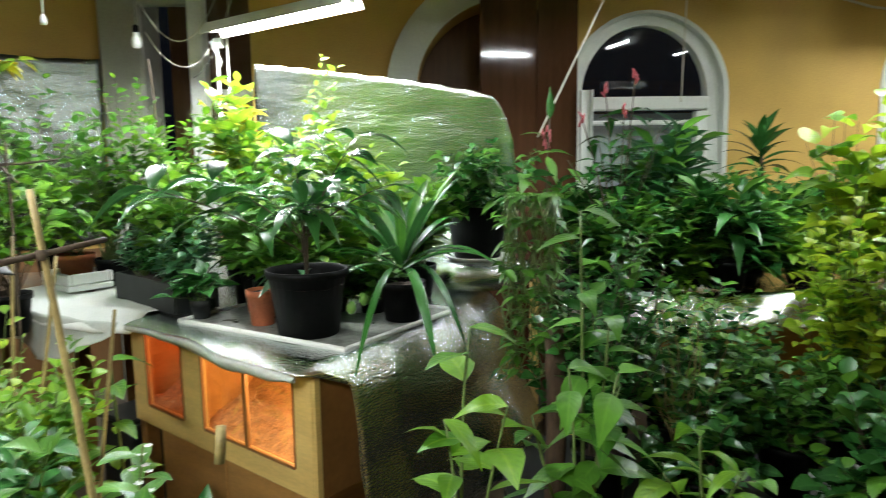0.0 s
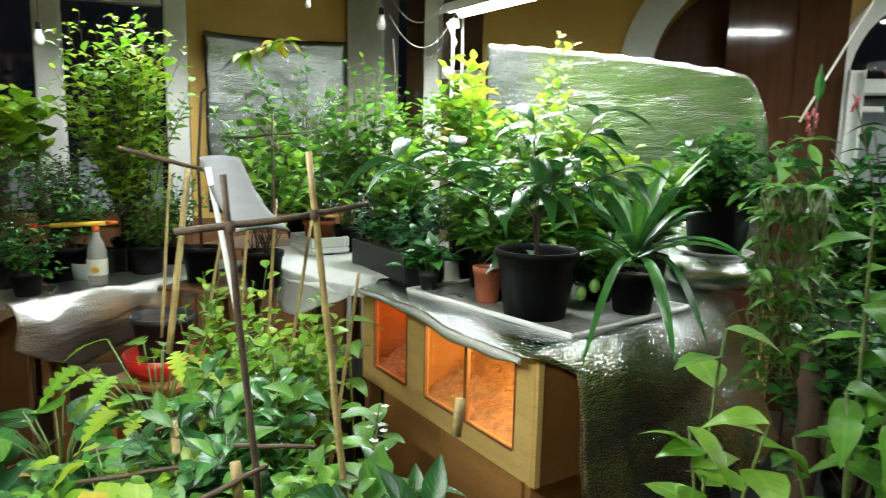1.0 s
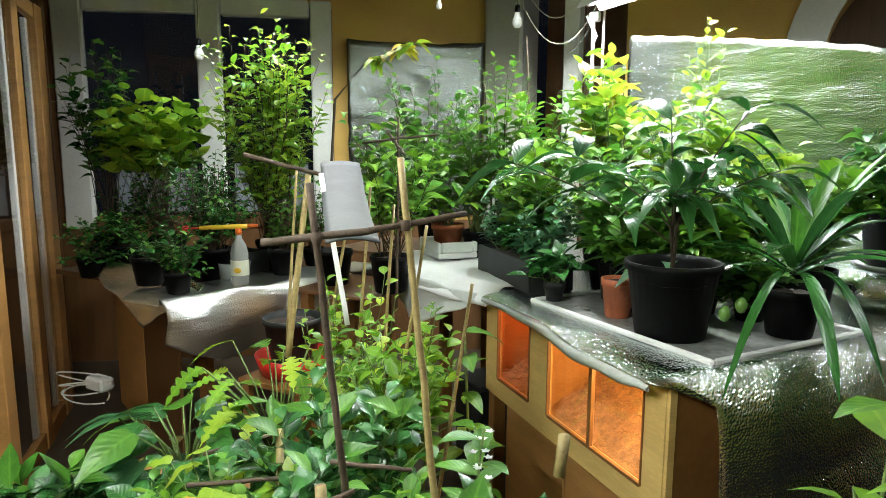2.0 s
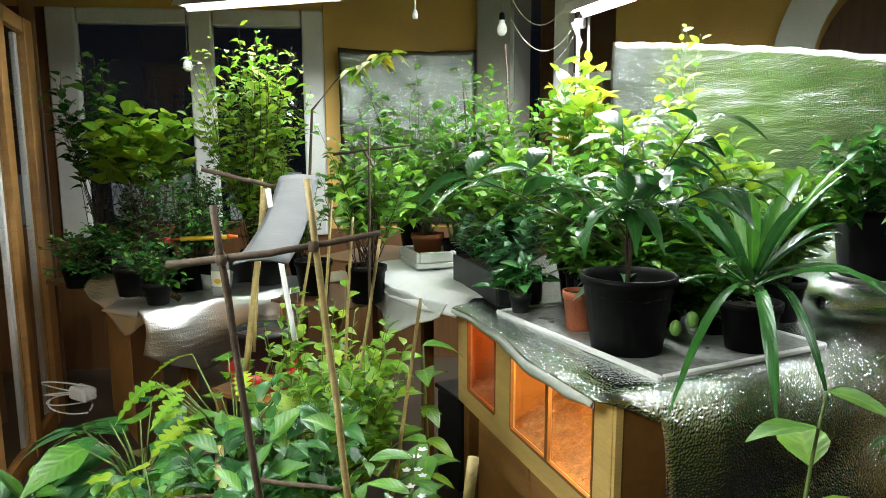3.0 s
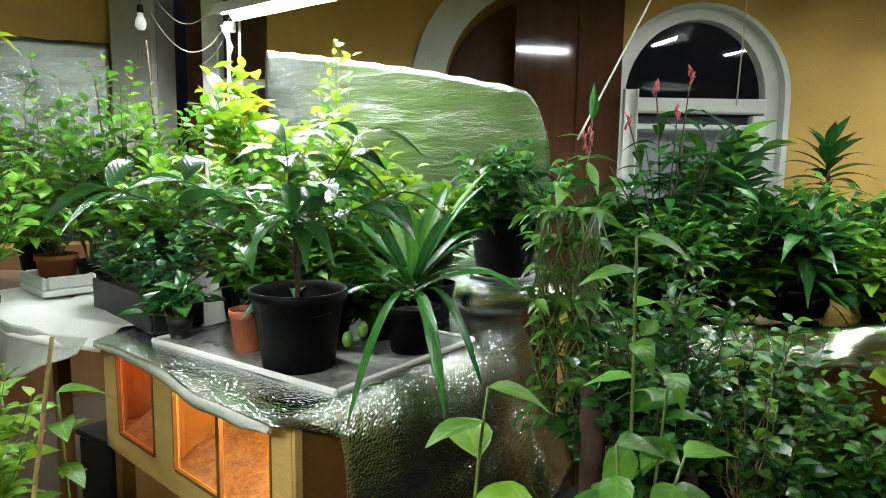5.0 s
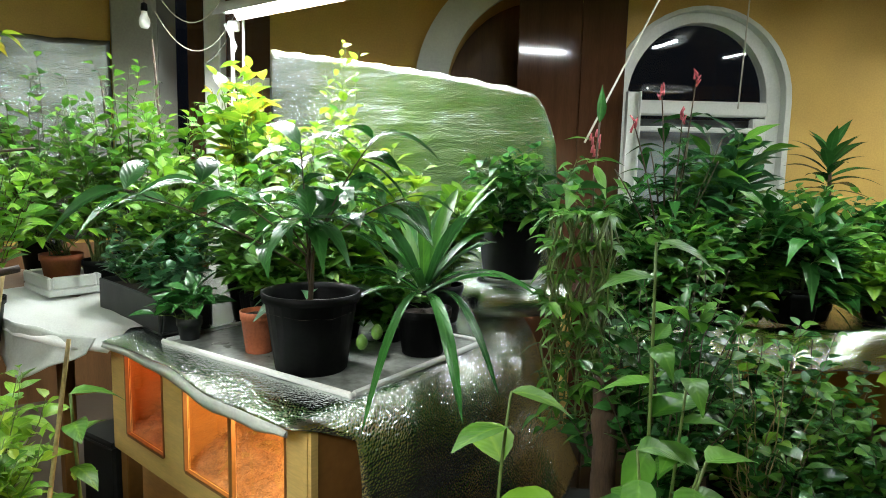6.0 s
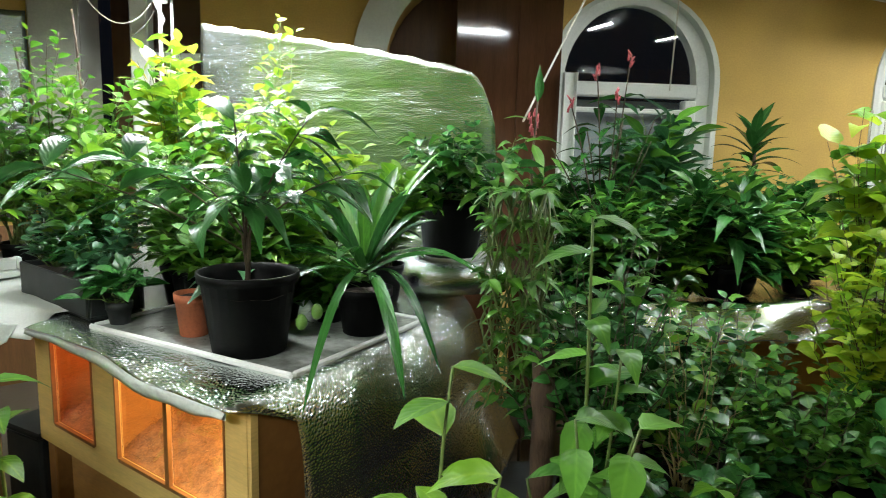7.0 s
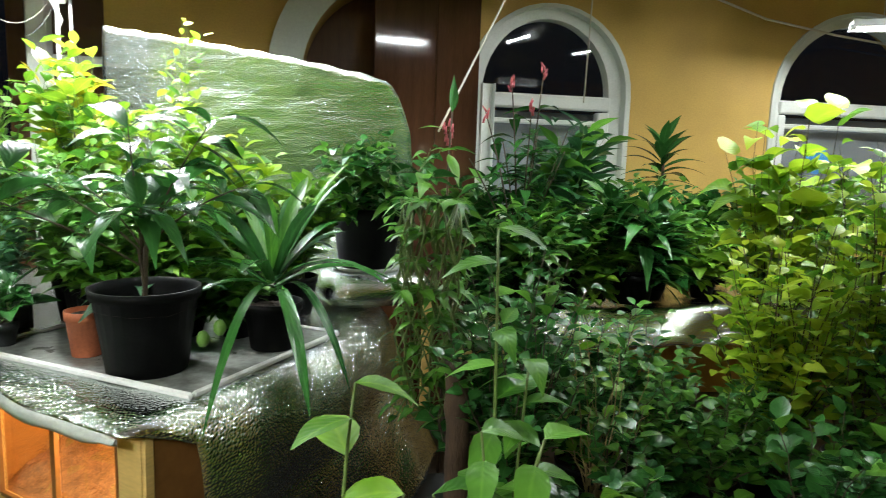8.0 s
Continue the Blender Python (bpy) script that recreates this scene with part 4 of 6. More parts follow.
# things on the plant table
tray = thing("plant_tray", "shallow white plastic tray under the pots", "tray", at_uv(0.0, 0.13, 0), 139.5 + 7)
TRAY_W, TRAY_D = 0.86, 0.70
part("bottom", box(0.015, TRAY_W - 0.015, -TRAY_D + 0.015, -0.015, TOP + 0.012, TOP + 0.017, 0.001), M_TRAY, tray)
for b in ((0.0, TRAY_W, -0.014, 0.0), (0.0, TRAY_W, -TRAY_D, -TRAY_D + 0.014), (0.0, 0.014, -TRAY_D + 0.015, -0.015), (TRAY_W - 0.014, TRAY_W, -TRAY_D + 0.015, -0.015)):
    part("rim", box(*b, TOP + 0.008, TOP + 0.028, 0.006), M_FOAM, tray)
foam = thing("foam_box", "white foam tray holding a terracotta pot", "box", (-1.70, 2.79, TOP + 0.030), -40)
part("bottom", box(-0.15, 0.15, -0.11, 0.11, 0, 0.03, 0.006), M_FOAM, foam)
for b in ((-0.15, 0.15, -0.11, -0.09), (-0.15, 0.15, 0.09, 0.11), (-0.15, -0.13, -0.089, 0.089), (0.13, 0.15, -0.089, 0.089)):
    part("side", box(*b, 0.031, 0.085, 0.006), M_FOAM, foam)
trough = thing("plant_trough", "dark grey plastic trough full of soil and small leafy plants", "planter", at_uv(1.20, 0.17, TOP + 0.012), 137)
part("body", box(-0.28, 0.28, -0.09, 0.09, 0, 0.012, 0.003), M_GREYPOT, trough)
for b in ((-0.28, 0.28, -0.10, -0.088), (-0.28, 0.28, 0.088, 0.10), (-0.28, -0.268, -0.087, 0.087), (0.268, 0.28, -0.087, 0.087)):
    part("side", box(*b, 0.012, 0.135, 0.004), M_GREYPOT, trough)
part("soil", box(-0.266, 0.266, -0.086, 0.086, 0.02, 0.115, 0.01), M_SOIL, trough)

# ---- plants on the plant table ----
F = TOP + 0.018
bush("potted_plant", "pale green leafy plant in a terracotta pot", (-1.70, 2.79, TOP + 0.062), (-1.68, 2.72, 1.62), (0.23, 0.20, 0.15), 11, 8, (0.115, 0.048), L_FRESH, potr=0.088, poth=0.135, potmat=M_TERRA, seed=11, mix=(L_MID, 0.4), droop=0.5, start=0.45)
for k, (u, v, s) in enumerate(((1.02, 0.18, 21), (1.20, 0.18, 22), (1.38, 0.17, 23))):
    x, y, z = at_uv(u, v, TOP + 0.12)
    bush("leafy_plant", "small dark green leafy plant in the trough", (x, y, z), (x, y, z + 0.17), (0.14, 0.13, 0.13), 14, 10, (0.052, 0.034), L_BLUE if k != 1 else L_DARK, potr=0, poth=0, seed=s, group="plants in the trough")
bush("potted_plant", "small grey-green rosette plant in a dark pot", (-0.85, 2.09, F), (-0.86, 2.06, 1.31), (0.10, 0.10, 0.05), 8, 4, (0.10, 0.045), L_DARK, potr=0.042, poth=0.075, potmat=M_GREYPOT, seed=25, start=0.6)
p = thing("flower_pot", "slim terracotta pot between black pots", "pot", (-0.575, 1.965, F), 0)
pot(p, 0.058, 0.135, M_TERRA)
for u, v, r, h in ((0.75, 0.36, 0.09, 0.17), (0.58, 0.48, 0.09, 0.15), (1.0, 0.52, 0.09, 0.15)):
    x, y, _ = at_uv(u, v)
    bush("potted_plant", "dark green leafy plant in a black plastic pot", (x, y, F), (x, y, 1.47), (0.17, 0.15, 0.14), 14, 9, (0.085, 0.045), L_MID, potr=r, poth=h, seed=int(u * 100), mix=(L_MID, 0.35), group="plants on the foil table")

for u, v, sd, m in ((0.70, 0.44, 171, L_DARK), (0.48, 0.52, 173, L_FRESH), (0.34, 0.60, 174, L_MID)):
    x, y, _ = at_uv(u, v)
    bush("potted_plant", "low dark leafy plant in a small black pot", (x, y, F), (x, y, 1.32), (0.13, 0.12, 0.10), 16, 8, (0.075, 0.042), m, potr=0.06, poth=0.09, seed=sd, mix=(L_MID, 0.3), start=0.3, group="small plants on the tray")
# woody plant with long dark leaves in the large black pot
wx, wy = -0.372, 1.815
wp = thing("potted_tree", "young woody plant with long dark leaves in a large black pot", "potted plant", (wx, wy, F))
pot(wp, 0.145, 0.235, M_BLACKPOT, fill=0.78)
big = []
rng = random.Random(77)
sv, sf = [], []
for goal, mid in (((-0.02, -0.05, 0.66), (0.02, 0.0, 0.42)), ((0.19, -0.08, 0.68), (0.07, -0.02, 0.45)), ((-0.46, -0.18, 0.53), (-0.14, -0.03, 0.33)), ((-0.28, -0.12, 0.55), (-0.10, 0.0, 0.36)), ((0.10, 0.05, 0.52), (0.05, 0.03, 0.34)), ((0.28, -0.10, 0.52), (0.14, 0.0, 0.33)), ((-0.18, 0.10, 0.50), (-0.06, 0.05, 0.36)), ((0.02, -0.12, 0.46), (0.0, -0.06, 0.32))):
    a, m, g = Vector((rng.uniform(-0.006, 0.006), rng.uniform(-0.006, 0.006), 0.19)), Vector((mid[0] * 0.25, mid[1] * 0.25, 0.40)), Vector(goal)
    hub = Vector((rng.uniform(-0.015, 0.015), rng.uniform(-0.015, 0.015), rng.uniform(0.27, 0.37)))
    m = hub.lerp(g, 0.45) + Vector((0, 0, 0.05))
    pts = [a, a.lerp(hub, 0.5), hub] + [(1 - q) ** 2 * hub + 2 * q * (1 - q) * m + q * q * g for q in [i / 7 for i in range(1, 8)]]
    tube_geo(pts, 0.0042, 0.0018, 6, sv, sf)
    turn = rng.uniform(0, 6)
    for q in (0.45, 0.56, 0.66, 0.75, 0.84, 0.92, 1.0, 1.0):
        i = min(int(q * 9), 8)
        p = pts[i].lerp(pts[i + 1], q * 9 - i)
        turn += 2.3
        tan = (pts[i + 1] - pts[i]).normalized()
        d = tan * 0.8 + Vector((math.cos(turn), math.sin(turn), rng.uniform(-0.2, 0.3)))
        big.append((*p, *d, rng.uniform(0.17, 0.26), rng.uniform(0.050, 0.068), rng.uniform(-0.5, 0.5), rng.uniform(0.3, 0.8), rng.uniform(0.1, 0.35)))
link_mesh("stem", sv, sf, M_STEMB, wp, "", True)
single_leaves(big[::2], L_DARK, wp, seed=40)
single_leaves(big[1::2], L_DARK, wp, seed=140)
# round glossy leaves low in the same pot's neighbourhood
lx, ly, _ = at_uv(0.52, 0.42)
bl2 = thing("potted_plant", "broad veined dark leaves spreading from a black pot", "potted plant", (lx, ly, F))
pot(bl2, 0.085, 0.17)
ls = []
for k in range(18):
    a = k * 2.4
    ls.append((0.03 * math.cos(a), 0.03 * math.sin(a), 0.17, math.cos(a), math.sin(a), rng.uniform(0.25, 0.9), rng.uniform(0.20, 0.30), rng.uniform(0.08, 0.11), rng.uniform(-0.3, 0.3), rng.uniform(0.3, 0.7), 0.25))
single_leaves(ls, L_BLUE, bl2, "lance", seed=300)

v, f = lathe([(0.001, -0.024), (0.010, -0.020), (0.0165, -0.008), (0.0165, 0.006), (0.010, 0.018), (0.001, 0.023)], 14)
for fx0, fy0, fz0 in ((-0.205, 1.70, 1.287), (-0.165, 1.72, 1.312)):
    link_mesh("fruit", [(a + fx0 - lx, b + fy0 - ly, c + fz0 - F) for a, b, c in v], f, M_FRUIT, bl2, "small green fruit", True)
# strap-leaved rosette
br2 = thing("strap_leaf_plant", "arching dark strap-leaved rosette in a black pot", "potted plant", (-0.045, 2.005, F))
pot(br2, 0.092, 0.15, M_BLACKPOT)
ls = []
for k in range(25):
    a = k * 2.39996 + rng.uniform(-0.2, 0.2)
    t = k / 24
    up = 2.2 - 1.75 * t + rng.uniform(-0.35, 0.35)
    ln = rng.uniform(0.34, 0.60) * (0.78 + 0.30 * t)
    ls.append((0.022 * math.cos(a), 0.022 * math.sin(a), 0.19 + 0.07 * (1 - t), math.cos(a), math.sin(a), up, ln, rng.uniform(0.036, 0.050), rng.uniform(-0.25, 0.25), 0.08 + 0.42 * t + rng.uniform(0, 0.15), 0.45))
# two long ones that hang over the tray's edge
ls.append((0.0, -0.03, 0.20, -0.28, -1.0, 0.35, 0.52, 0.026, 0.1, 0.85, 0.45))
ls.append((0.03, -0.02, 0.20, 0.42, -0.9, 0.45, 0.50, 0.027, -0.1, 0.80, 0.45))
single_leaves(ls[:4], L_MID, br2, "strap", 9, 0.0, 400)
single_leaves(ls[4:], L_DARK, br2, "strap", 10, 0.0, 500)

# dense back rows
ZONE = Vector((0.06, -0.08, 0))
rows_back = [
    (-1.27, 2.92, 1.80, 0.20, 0.24, L_FRESH, "oval", (0.075, 0.040), 31), (-1.62, 2.95, 1.78, 0.18, 0.30, L_MID, "lance", (0.085, 0.035), 32),
    (-0.92, 2.98, 1.88, 0.24, 0.28, L_LIME, "oval", (0.095, 0.055), 33), (-0.58, 2.85, 1.74, 0.22, 0.24, L_LIME, "oval", (0.090, 0.050), 34),
    (-0.28, 2.70, 1.64, 0.22, 0.22, L_LIME, "lance", (0.11, 0.050), 35), (-1.15, 2.55, 1.62, 0.20, 0.18, L_FRESH, "oval", (0.075, 0.042), 36),
    (-0.80, 2.50, 1.58, 0.20, 0.20, L_MID, "oval", (0.070, 0.045), 37), (-0.42, 2.42, 1.52, 0.20, 0.16, L_FRESH, "lance", (0.10, 0.045), 38),
    (-0.05, 2.55, 1.52, 0.18, 0.17, L_FRESH, "oval", (0.085, 0.050), 39), (-0.62, 2.20, 1.46, 0.16, 0.13, L_MID, "oval", (0.075, 0.042), 40),
]
for x, y, z, r, h, m, sh, size, sd in rows_back:
    bush("potted_plant", "leafy green plant in a black pot among others", (x, y, TOP + 0.014), (x, y, z), (r, r, h), 24, 9, size, m, potr=0.085, poth=0.15, seed=sd, shape=sh, mix=(L_MID if m is not L_MID else L_FRESH, 0.3), start=0.35, group="plants before the reflector foil")
# lime leaves under the tube and a thin climber before the foil
bush("lime_leaf_plant", "bright lime-leaved plant under the tube lamp", (-1.05, 3.22, TOP + 0.014), (-1.02, 3.20, 2.10), (0.19, 0.14, 0.12), 12, 7, (0.14, 0.065), L_LIME, potr=0.09, poth=0.16, seed=51, start=0.6, mix=(L_YELLOW, 0.15))
bush("thin_climber", "thin climbing plant with small leaves before the foil", (-0.50, 3.12, TOP + 0.014), (-0.56, 3.15, 2.22), (0.10, 0.06, 0.20), 4, 12, (0.075, 0.035), L_LIME, potr=0.06, poth=0.11, seed=52, start=0.3, thick=0.003)

ZONE = Vector((0, 0, 0))
# pot with trailing vines at the table's corner
vx, vy = 0.30, 2.72
riser = thing("foam_block", "foil-wrapped foam block lifting a saucer and pot", "block", (vx, vy, TOP + 0.012), 20)
part("block", box(-0.24, 0.24, -0.20, 0.20, 0, 0.136, 0.05), M_FOIL, riser, smooth=True)
vine = bush("trailing_plant", "trailing vine with heart-shaped leaves in a black pot", (vx, vy, TOP + 0.16), (vx + 0.05, vy - 0.14, 1.68), (0.31, 0.26, 0.17), 26, 8, (0.085, 0.055), L_DARK, potr=0.155, poth=0.25, seed=61, shape="heart", mix=(L_MID, 0.4), start=0.45, droop=0.6)
v, f = lathe([(0.001, 0), (0.13, 0.0), (0.16, 0.016), (0.165, 0.016), (0.135, -0.004), (0.001, -0.004)], 26)
dish = tagged(link_mesh("saucer", [(vx + a, vy + b, TOP + 0.153 + c) for a, b, c in v], f, M_WHITEP, None, "", True), "white plastic saucer under a black pot", "saucer")
hv = thing("hanging_vine", "green vines trailing down from the pot", "vine", (0.41, 1.98, 1.47))
sv, sf, lv = [], [], []
for k in range(30):
    x0, y0 = rng.uniform(-0.06, 0.14), rng.uniform(-0.12, 0.05)
    pts = [Vector((x0 + 0.02 * math.sin(q * 3 + k), y0 + 0.02 * math.cos(q * 2 + k), 0.18 - q * rng.uniform(0.085, 0.10))) for q in range(8)]
    tube_geo(pts, 0.0042, 0.0028, 5, sv, sf)
    for q in range(13):
        p = pts[min(int(q * 0.6), 7)]
        a = rng.uniform(0, 6.28)
        lv.append((*p, math.cos(a), math.sin(a), rng.uniform(-0.3, 0.4), rng.uniform(0.04, 0.085), rng.uniform(0.02, 0.04), rng.uniform(-0.5, 0.5), 0.5, 0.2))
link_mesh("stem", sv, sf, M_STEMG, hv, "", True)
foliage("foliage", lv, L_MID, hv, "lance", 4)

# ---- plants right of the table ----
ZONE = Vector((0.065, -0.18, 0.10))
def leafy_stem(label, at, stems, size, matl, seed, potr=0.09, poth=0.18, shape="lance", per=7, start=0.45):
    """A tall plant with large single leaves on a few upright stems; stems: (dx, dy, dz)."""
    r = random.Random(seed)
    t = thing("large_leaf_plant", label, "potted plant", at)
    pot(t, potr, poth)
    sv, sf, lv = [], [], []
    for dx, dy, dz in stems:
        a, g = Vector((r.uniform(-0.02, 0.02), r.uniform(-0.02, 0.02), poth * 0.85)), Vector((dx, dy, dz))
        m = a.lerp(g, 0.5) + Vector((r.uniform(-0.03, 0.03), r.uniform(-0.03, 0.03), 0.03))
        pts = [(1 - q) ** 2 * a + 2 * q * (1 - q) * m + q * q * g for q in [i / 9 for i in range(10)]]
        tube_geo(pts, 0.006, 0.003, 6, sv, sf)
        turn = r.uniform(0, 6)
        for j in range(per):
            q = start + (1 - start) * j / (per - 1)
            i = min(int(q * 9), 8)
            p = pts[i].lerp(pts[i + 1], q * 9 - i)
            turn += 2.3 + r.uniform(-0.3, 0.3)
            sc = r.uniform(0.7, 1.1)
            lv.append((*p, math.cos(turn), math.sin(turn), r.uniform(-0.1, 0.6), size[0] * sc, size[1] * sc, r.uniform(-0.4, 0.4), r.uniform(0.25, 0.8), r.uniform(0.1, 0.3)))
    link_mesh("stem", sv, sf, M_STEMG, t, "", True)
    single_leaves(lv, matl, t, shape, 6, 0.06, seed * 7)
    return t


leafy_stem("large soft-leaved plant beside the foil slope", (0.08, 1.16, 0.43), ((0.02, 0.16, 0.82), (0.10, 0.02, 0.66), (-0.05, 0.1, 0.60)), (0.17, 0.085), L_FRESH, 71, per=6)
leafy_stem("large soft-leaved plant in a dark pot", (0.36, 1.24, 0.43), ((0.0, 0.1, 0.70), (0.12, 0.05, 0.70), (-0.10, 0.08, 0.58), (0.16, 0.18, 0.62)), (0.17, 0.085), L_MID, 72, per=7, start=0.3)
leafy_stem("tall stem with hanging soft leaves", (0.45, 1.50, 0.43), ((-0.02, 0.03, 1.10), (0.06, 0.0, 0.80)), (0.17, 0.080), L_MID, 73, per=9, start=0.3)
leafy_stem("fresh green shoots with long leaves by the shrubs", (0.72, 1.30, 0.43), ((0.0, 0.05, 0.50), (0.10, 0.0, 0.42), (-0.1, 0.05, 0.40)), (0.20, 0.07), L_FRESH, 74, per=5)
for x, y, z, r, h, m, sz, sd, stems, per in (
        (0.62, 1.98, 1.12, 0.26, 0.28, L_DARK, (0.062, 0.040), 81, 38, 12), (0.98, 2.20, 0.86, 0.28, 0.18, L_DARK, (0.055, 0.035), 82, 44, 13),
        (0.90, 1.75, 0.76, 0.26, 0.20, L_DARK, (0.066, 0.044), 83, 24, 10), (1.32, 1.98, 0.82, 0.28, 0.18, L_MID, (0.058, 0.040), 84, 46, 13),
        (1.62, 2.05, 1.28, 0.27, 0.28, L_BRIGHT, (0.072, 0.049), 85, 40, 12), (2.00, 2.10, 1.42, 0.27, 0.34, L_BRIGHT, (0.072, 0.050), 86, 42, 13),
        (1.40, 1.62, 0.78, 0.28, 0.22, L_DARK, (0.095, 0.060), 87, 18, 9), (1.85, 1.70, 0.95, 0.28, 0.28, L_MID, (0.062, 0.044), 88, 34, 12),
        (2.22, 1.95, 1.15, 0.25, 0.35, L_MID, (0.065, 0.044), 89, 36, 12), (1.22, 2.44, 0.92, 0.30, 0.22, L_MID, (0.070, 0.040), 801, 34, 11),
        (0.76, 2.42, 0.95, 0.24, 0.26, L_DARK, (0.075, 0.042), 802, 28, 11)):
    bush("shrub", "dense small-leaved shrub on the low bench", (x, y, 0.43), (x, y, z), (r, r, h), stems, per, sz, m, M_STEMB, potr=0.11, poth=0.20, seed=sd, start=0.3, mix=(L_FRESH if m is L_BRIGHT else L_MID if m is not L_MID else L_DARK, 0.25), group="shrubs on the bench", category="shrub")
bush("tall_climber", "tall lime-green climber with broad leaves", (1.86, 2.46, 0.43), (1.84, 2.40, 1.76), (0.26, 0.18, 0.20), 15, 6, (0.15, 0.105), L_BRIGHT, M_STEMB, "heart", 0.11, 0.2, seed=91, start=0.62, mix=(L_FRESH, 0.25), droop=0.7)

wb = thing("white_pot", "white ceramic pot on the shrub bench", "pot", (1.45, 1.89, 0.43))
pot(wb, 0.10, 0.13, M_WHITEP)
ZONE = Vector((0.02, -0.06, 0.12))
# along the wall
fx = thing("flowering_plant", "plant with glossy leaves and upright pink flower spikes", "potted plant", (1.10, 3.28, 0.965))
pot(fx, 0.10, 0.18)
sv, sf, lv = [], [], []
for gx, gy, gz in ((0.11, 0.02, 1.17), (-0.06, 0.02, 1.10), (0.03, -0.05, 0.98), (-0.22, -0.1, 0.93), (0.12, 0.1, 0.86), (-0.1, 0.0, 0.80), (0.25, 0.0, 0.86), (0.2, -0.1, 0.75), (-0.26, 0.05, 0.70)):
    a, g = Vector((0, 0, 0.16)), Vector((gx, gy, gz))
    m = a.lerp(g, 0.5) + Vector((0.02, 0, 0.05))
    pts = [(1 - q) ** 2 * a + 2 * q * (1 - q) * m + q * q * g for q in [i / 9 for i in range(10)]]
    tube_geo(pts, 0.006, 0.003, 6, sv, sf)
    turn = rng.uniform(0, 6)
    for j in range(9):
        q = 0.30 + 0.55 * j / 8
        p = pts[int(q * 9)]
        turn += 2.4
        lv.append((*p, math.cos(turn), math.sin(turn), rng.uniform(0.0, 0.6), rng.uniform(0.15, 0.23), rng.uniform(0.05, 0.07), rng.uniform(-0.4, 0.4), rng.uniform(0.2, 0.7), 0.2))
    if gz > 0.9:
        for j in range(6):
            b = pts[-1] - Vector((rng.uniform(-0.012, 0.012), 0, 0.011 * j))
            e = b + Vector((rng.uniform(-0.02, 0.02), rng.uniform(-0.02, 0.02), 0.03))
            pv, pf = tube_geo([b, b.lerp(e, 0.5), e], 0.0065, 0.003, 6)
            link_mesh("flower_bud", pv, pf, M_PINK, fx, "pink flower bud", True)
link_mesh("stem", sv, sf, M_STEMB, fx, "", True)
single_leaves(lv, L_DARK, fx, "lance", 6, 0.05, 600)
ZONE = Vector((0.05, -0.10, 0))
sp = thing("slender_plant", "slender stem with a furled dark leaf and pink buds", "potted plant", (0.60, 2.86, 0.0))
v, f = lathe([(0.001, 0), (0.09, 0), (0.12, 0.22), (0.125, 0.22), (0.11, 0.2), (0.001, 0.19)], 20)
link_mesh("pot", v, f, M_BLACKPOT, sp, "", True)
sv, sf = tube_geo([(0, 0, 0.19), (0.01, 0, 1.2), (0.0, 0.0, 1.72), (0.015, 0.01, 2.02)], 0.007, 0.004, 6)
link_mesh("stem", sv, sf, M_STEMB, sp, "", True)
single_leaves([(0.01, 0, 1.98, 0.02, -0.02, 1, 0.15, 0.045, 0.8, -0.05, 0.5)], L_DARK, sp, "lance", 7, 0.10, 690)
single_leaves([(0.0, 0, 1.90, -1, -0.2, 0.35, 0.15, 0.045, 0.2, 0.3, 0.2), (0, 0, 1.80, 0.2, -0.6, -0.6, 0.14, 0.055, 0.0, 0.3, 0.2), (0, 0, 1.82, 1, -0.2, 0.25, 0.13, 0.045, 0.3, 0.4, 0.2), (0, 0, 1.7, -0.8, -0.5, 0.3, 0.16, 0.06, 0.3, 0.4, 0.2)], L_MID, sp, "lance", 7, 0.08, 700)
for k in range(9):
    b = Vector((rng.uniform(-0.03, 0.03), rng.uniform(-0.03, 0.03), rng.uniform(1.80, 1.92)))
    pv, pf = tube_geo([b, b + Vector((0, 0, 0.018)), b + Vector((0.003, 0, 0.034))], 0.007, 0.003, 6)
    link_mesh("flower_bud", pv, pf, M_PINK, sp, "pink flower bud", True)
ZONE = Vector((0.02, -0.06, 0.12))
leafy = [(1.52, 3.72, 1.72, 0.28, 0.22, L_BLUE, "lance", (0.22, 0.08), 101), (1.30, 3.10, 1.42, 0.28, 0.16, L_MID, "oval", (0.075, 0.042), 102), (1.05, 3.05, 1.36, 0.24, 0.18, L_MID, "lance", (0.14, 0.05), 103),
         (1.62, 3.05, 1.42, 0.24, 0.18, L_DARK, "lance", (0.18, 0.06), 104), (1.95, 3.4, 1.48, 0.28, 0.20, L_MID, "oval", (0.11, 0.055), 105), (2.45, 3.55, 1.50, 0.28, 0.20, L_MID, "oval", (0.10, 0.05), 106),
         (2.9, 3.4, 1.5, 0.28, 0.22, L_FRESH, "oval", (0.09, 0.05), 107), (3.4, 3.4, 1.55, 0.3, 0.25, L_FRESH, "oval", (0.09, 0.05), 108), (0.92, 3.5, 1.50, 0.24, 0.2, L_DARK, "lance", (0.13, 0.05), 109)]
for x, y, z, r, h, m, sh, sz, sd in leafy:
    bush("potted_plant", "dense green foliage plant on the wall table", (x, y, 0.965), (x, y, z - 0.08), (r, r, h), 20, 8, sz, m, potr=0.10, poth=0.17, seed=sd, shape=sh, mix=(L_MID if m is not L_MID else L_DARK, 0.3), group="plants on the wall table")
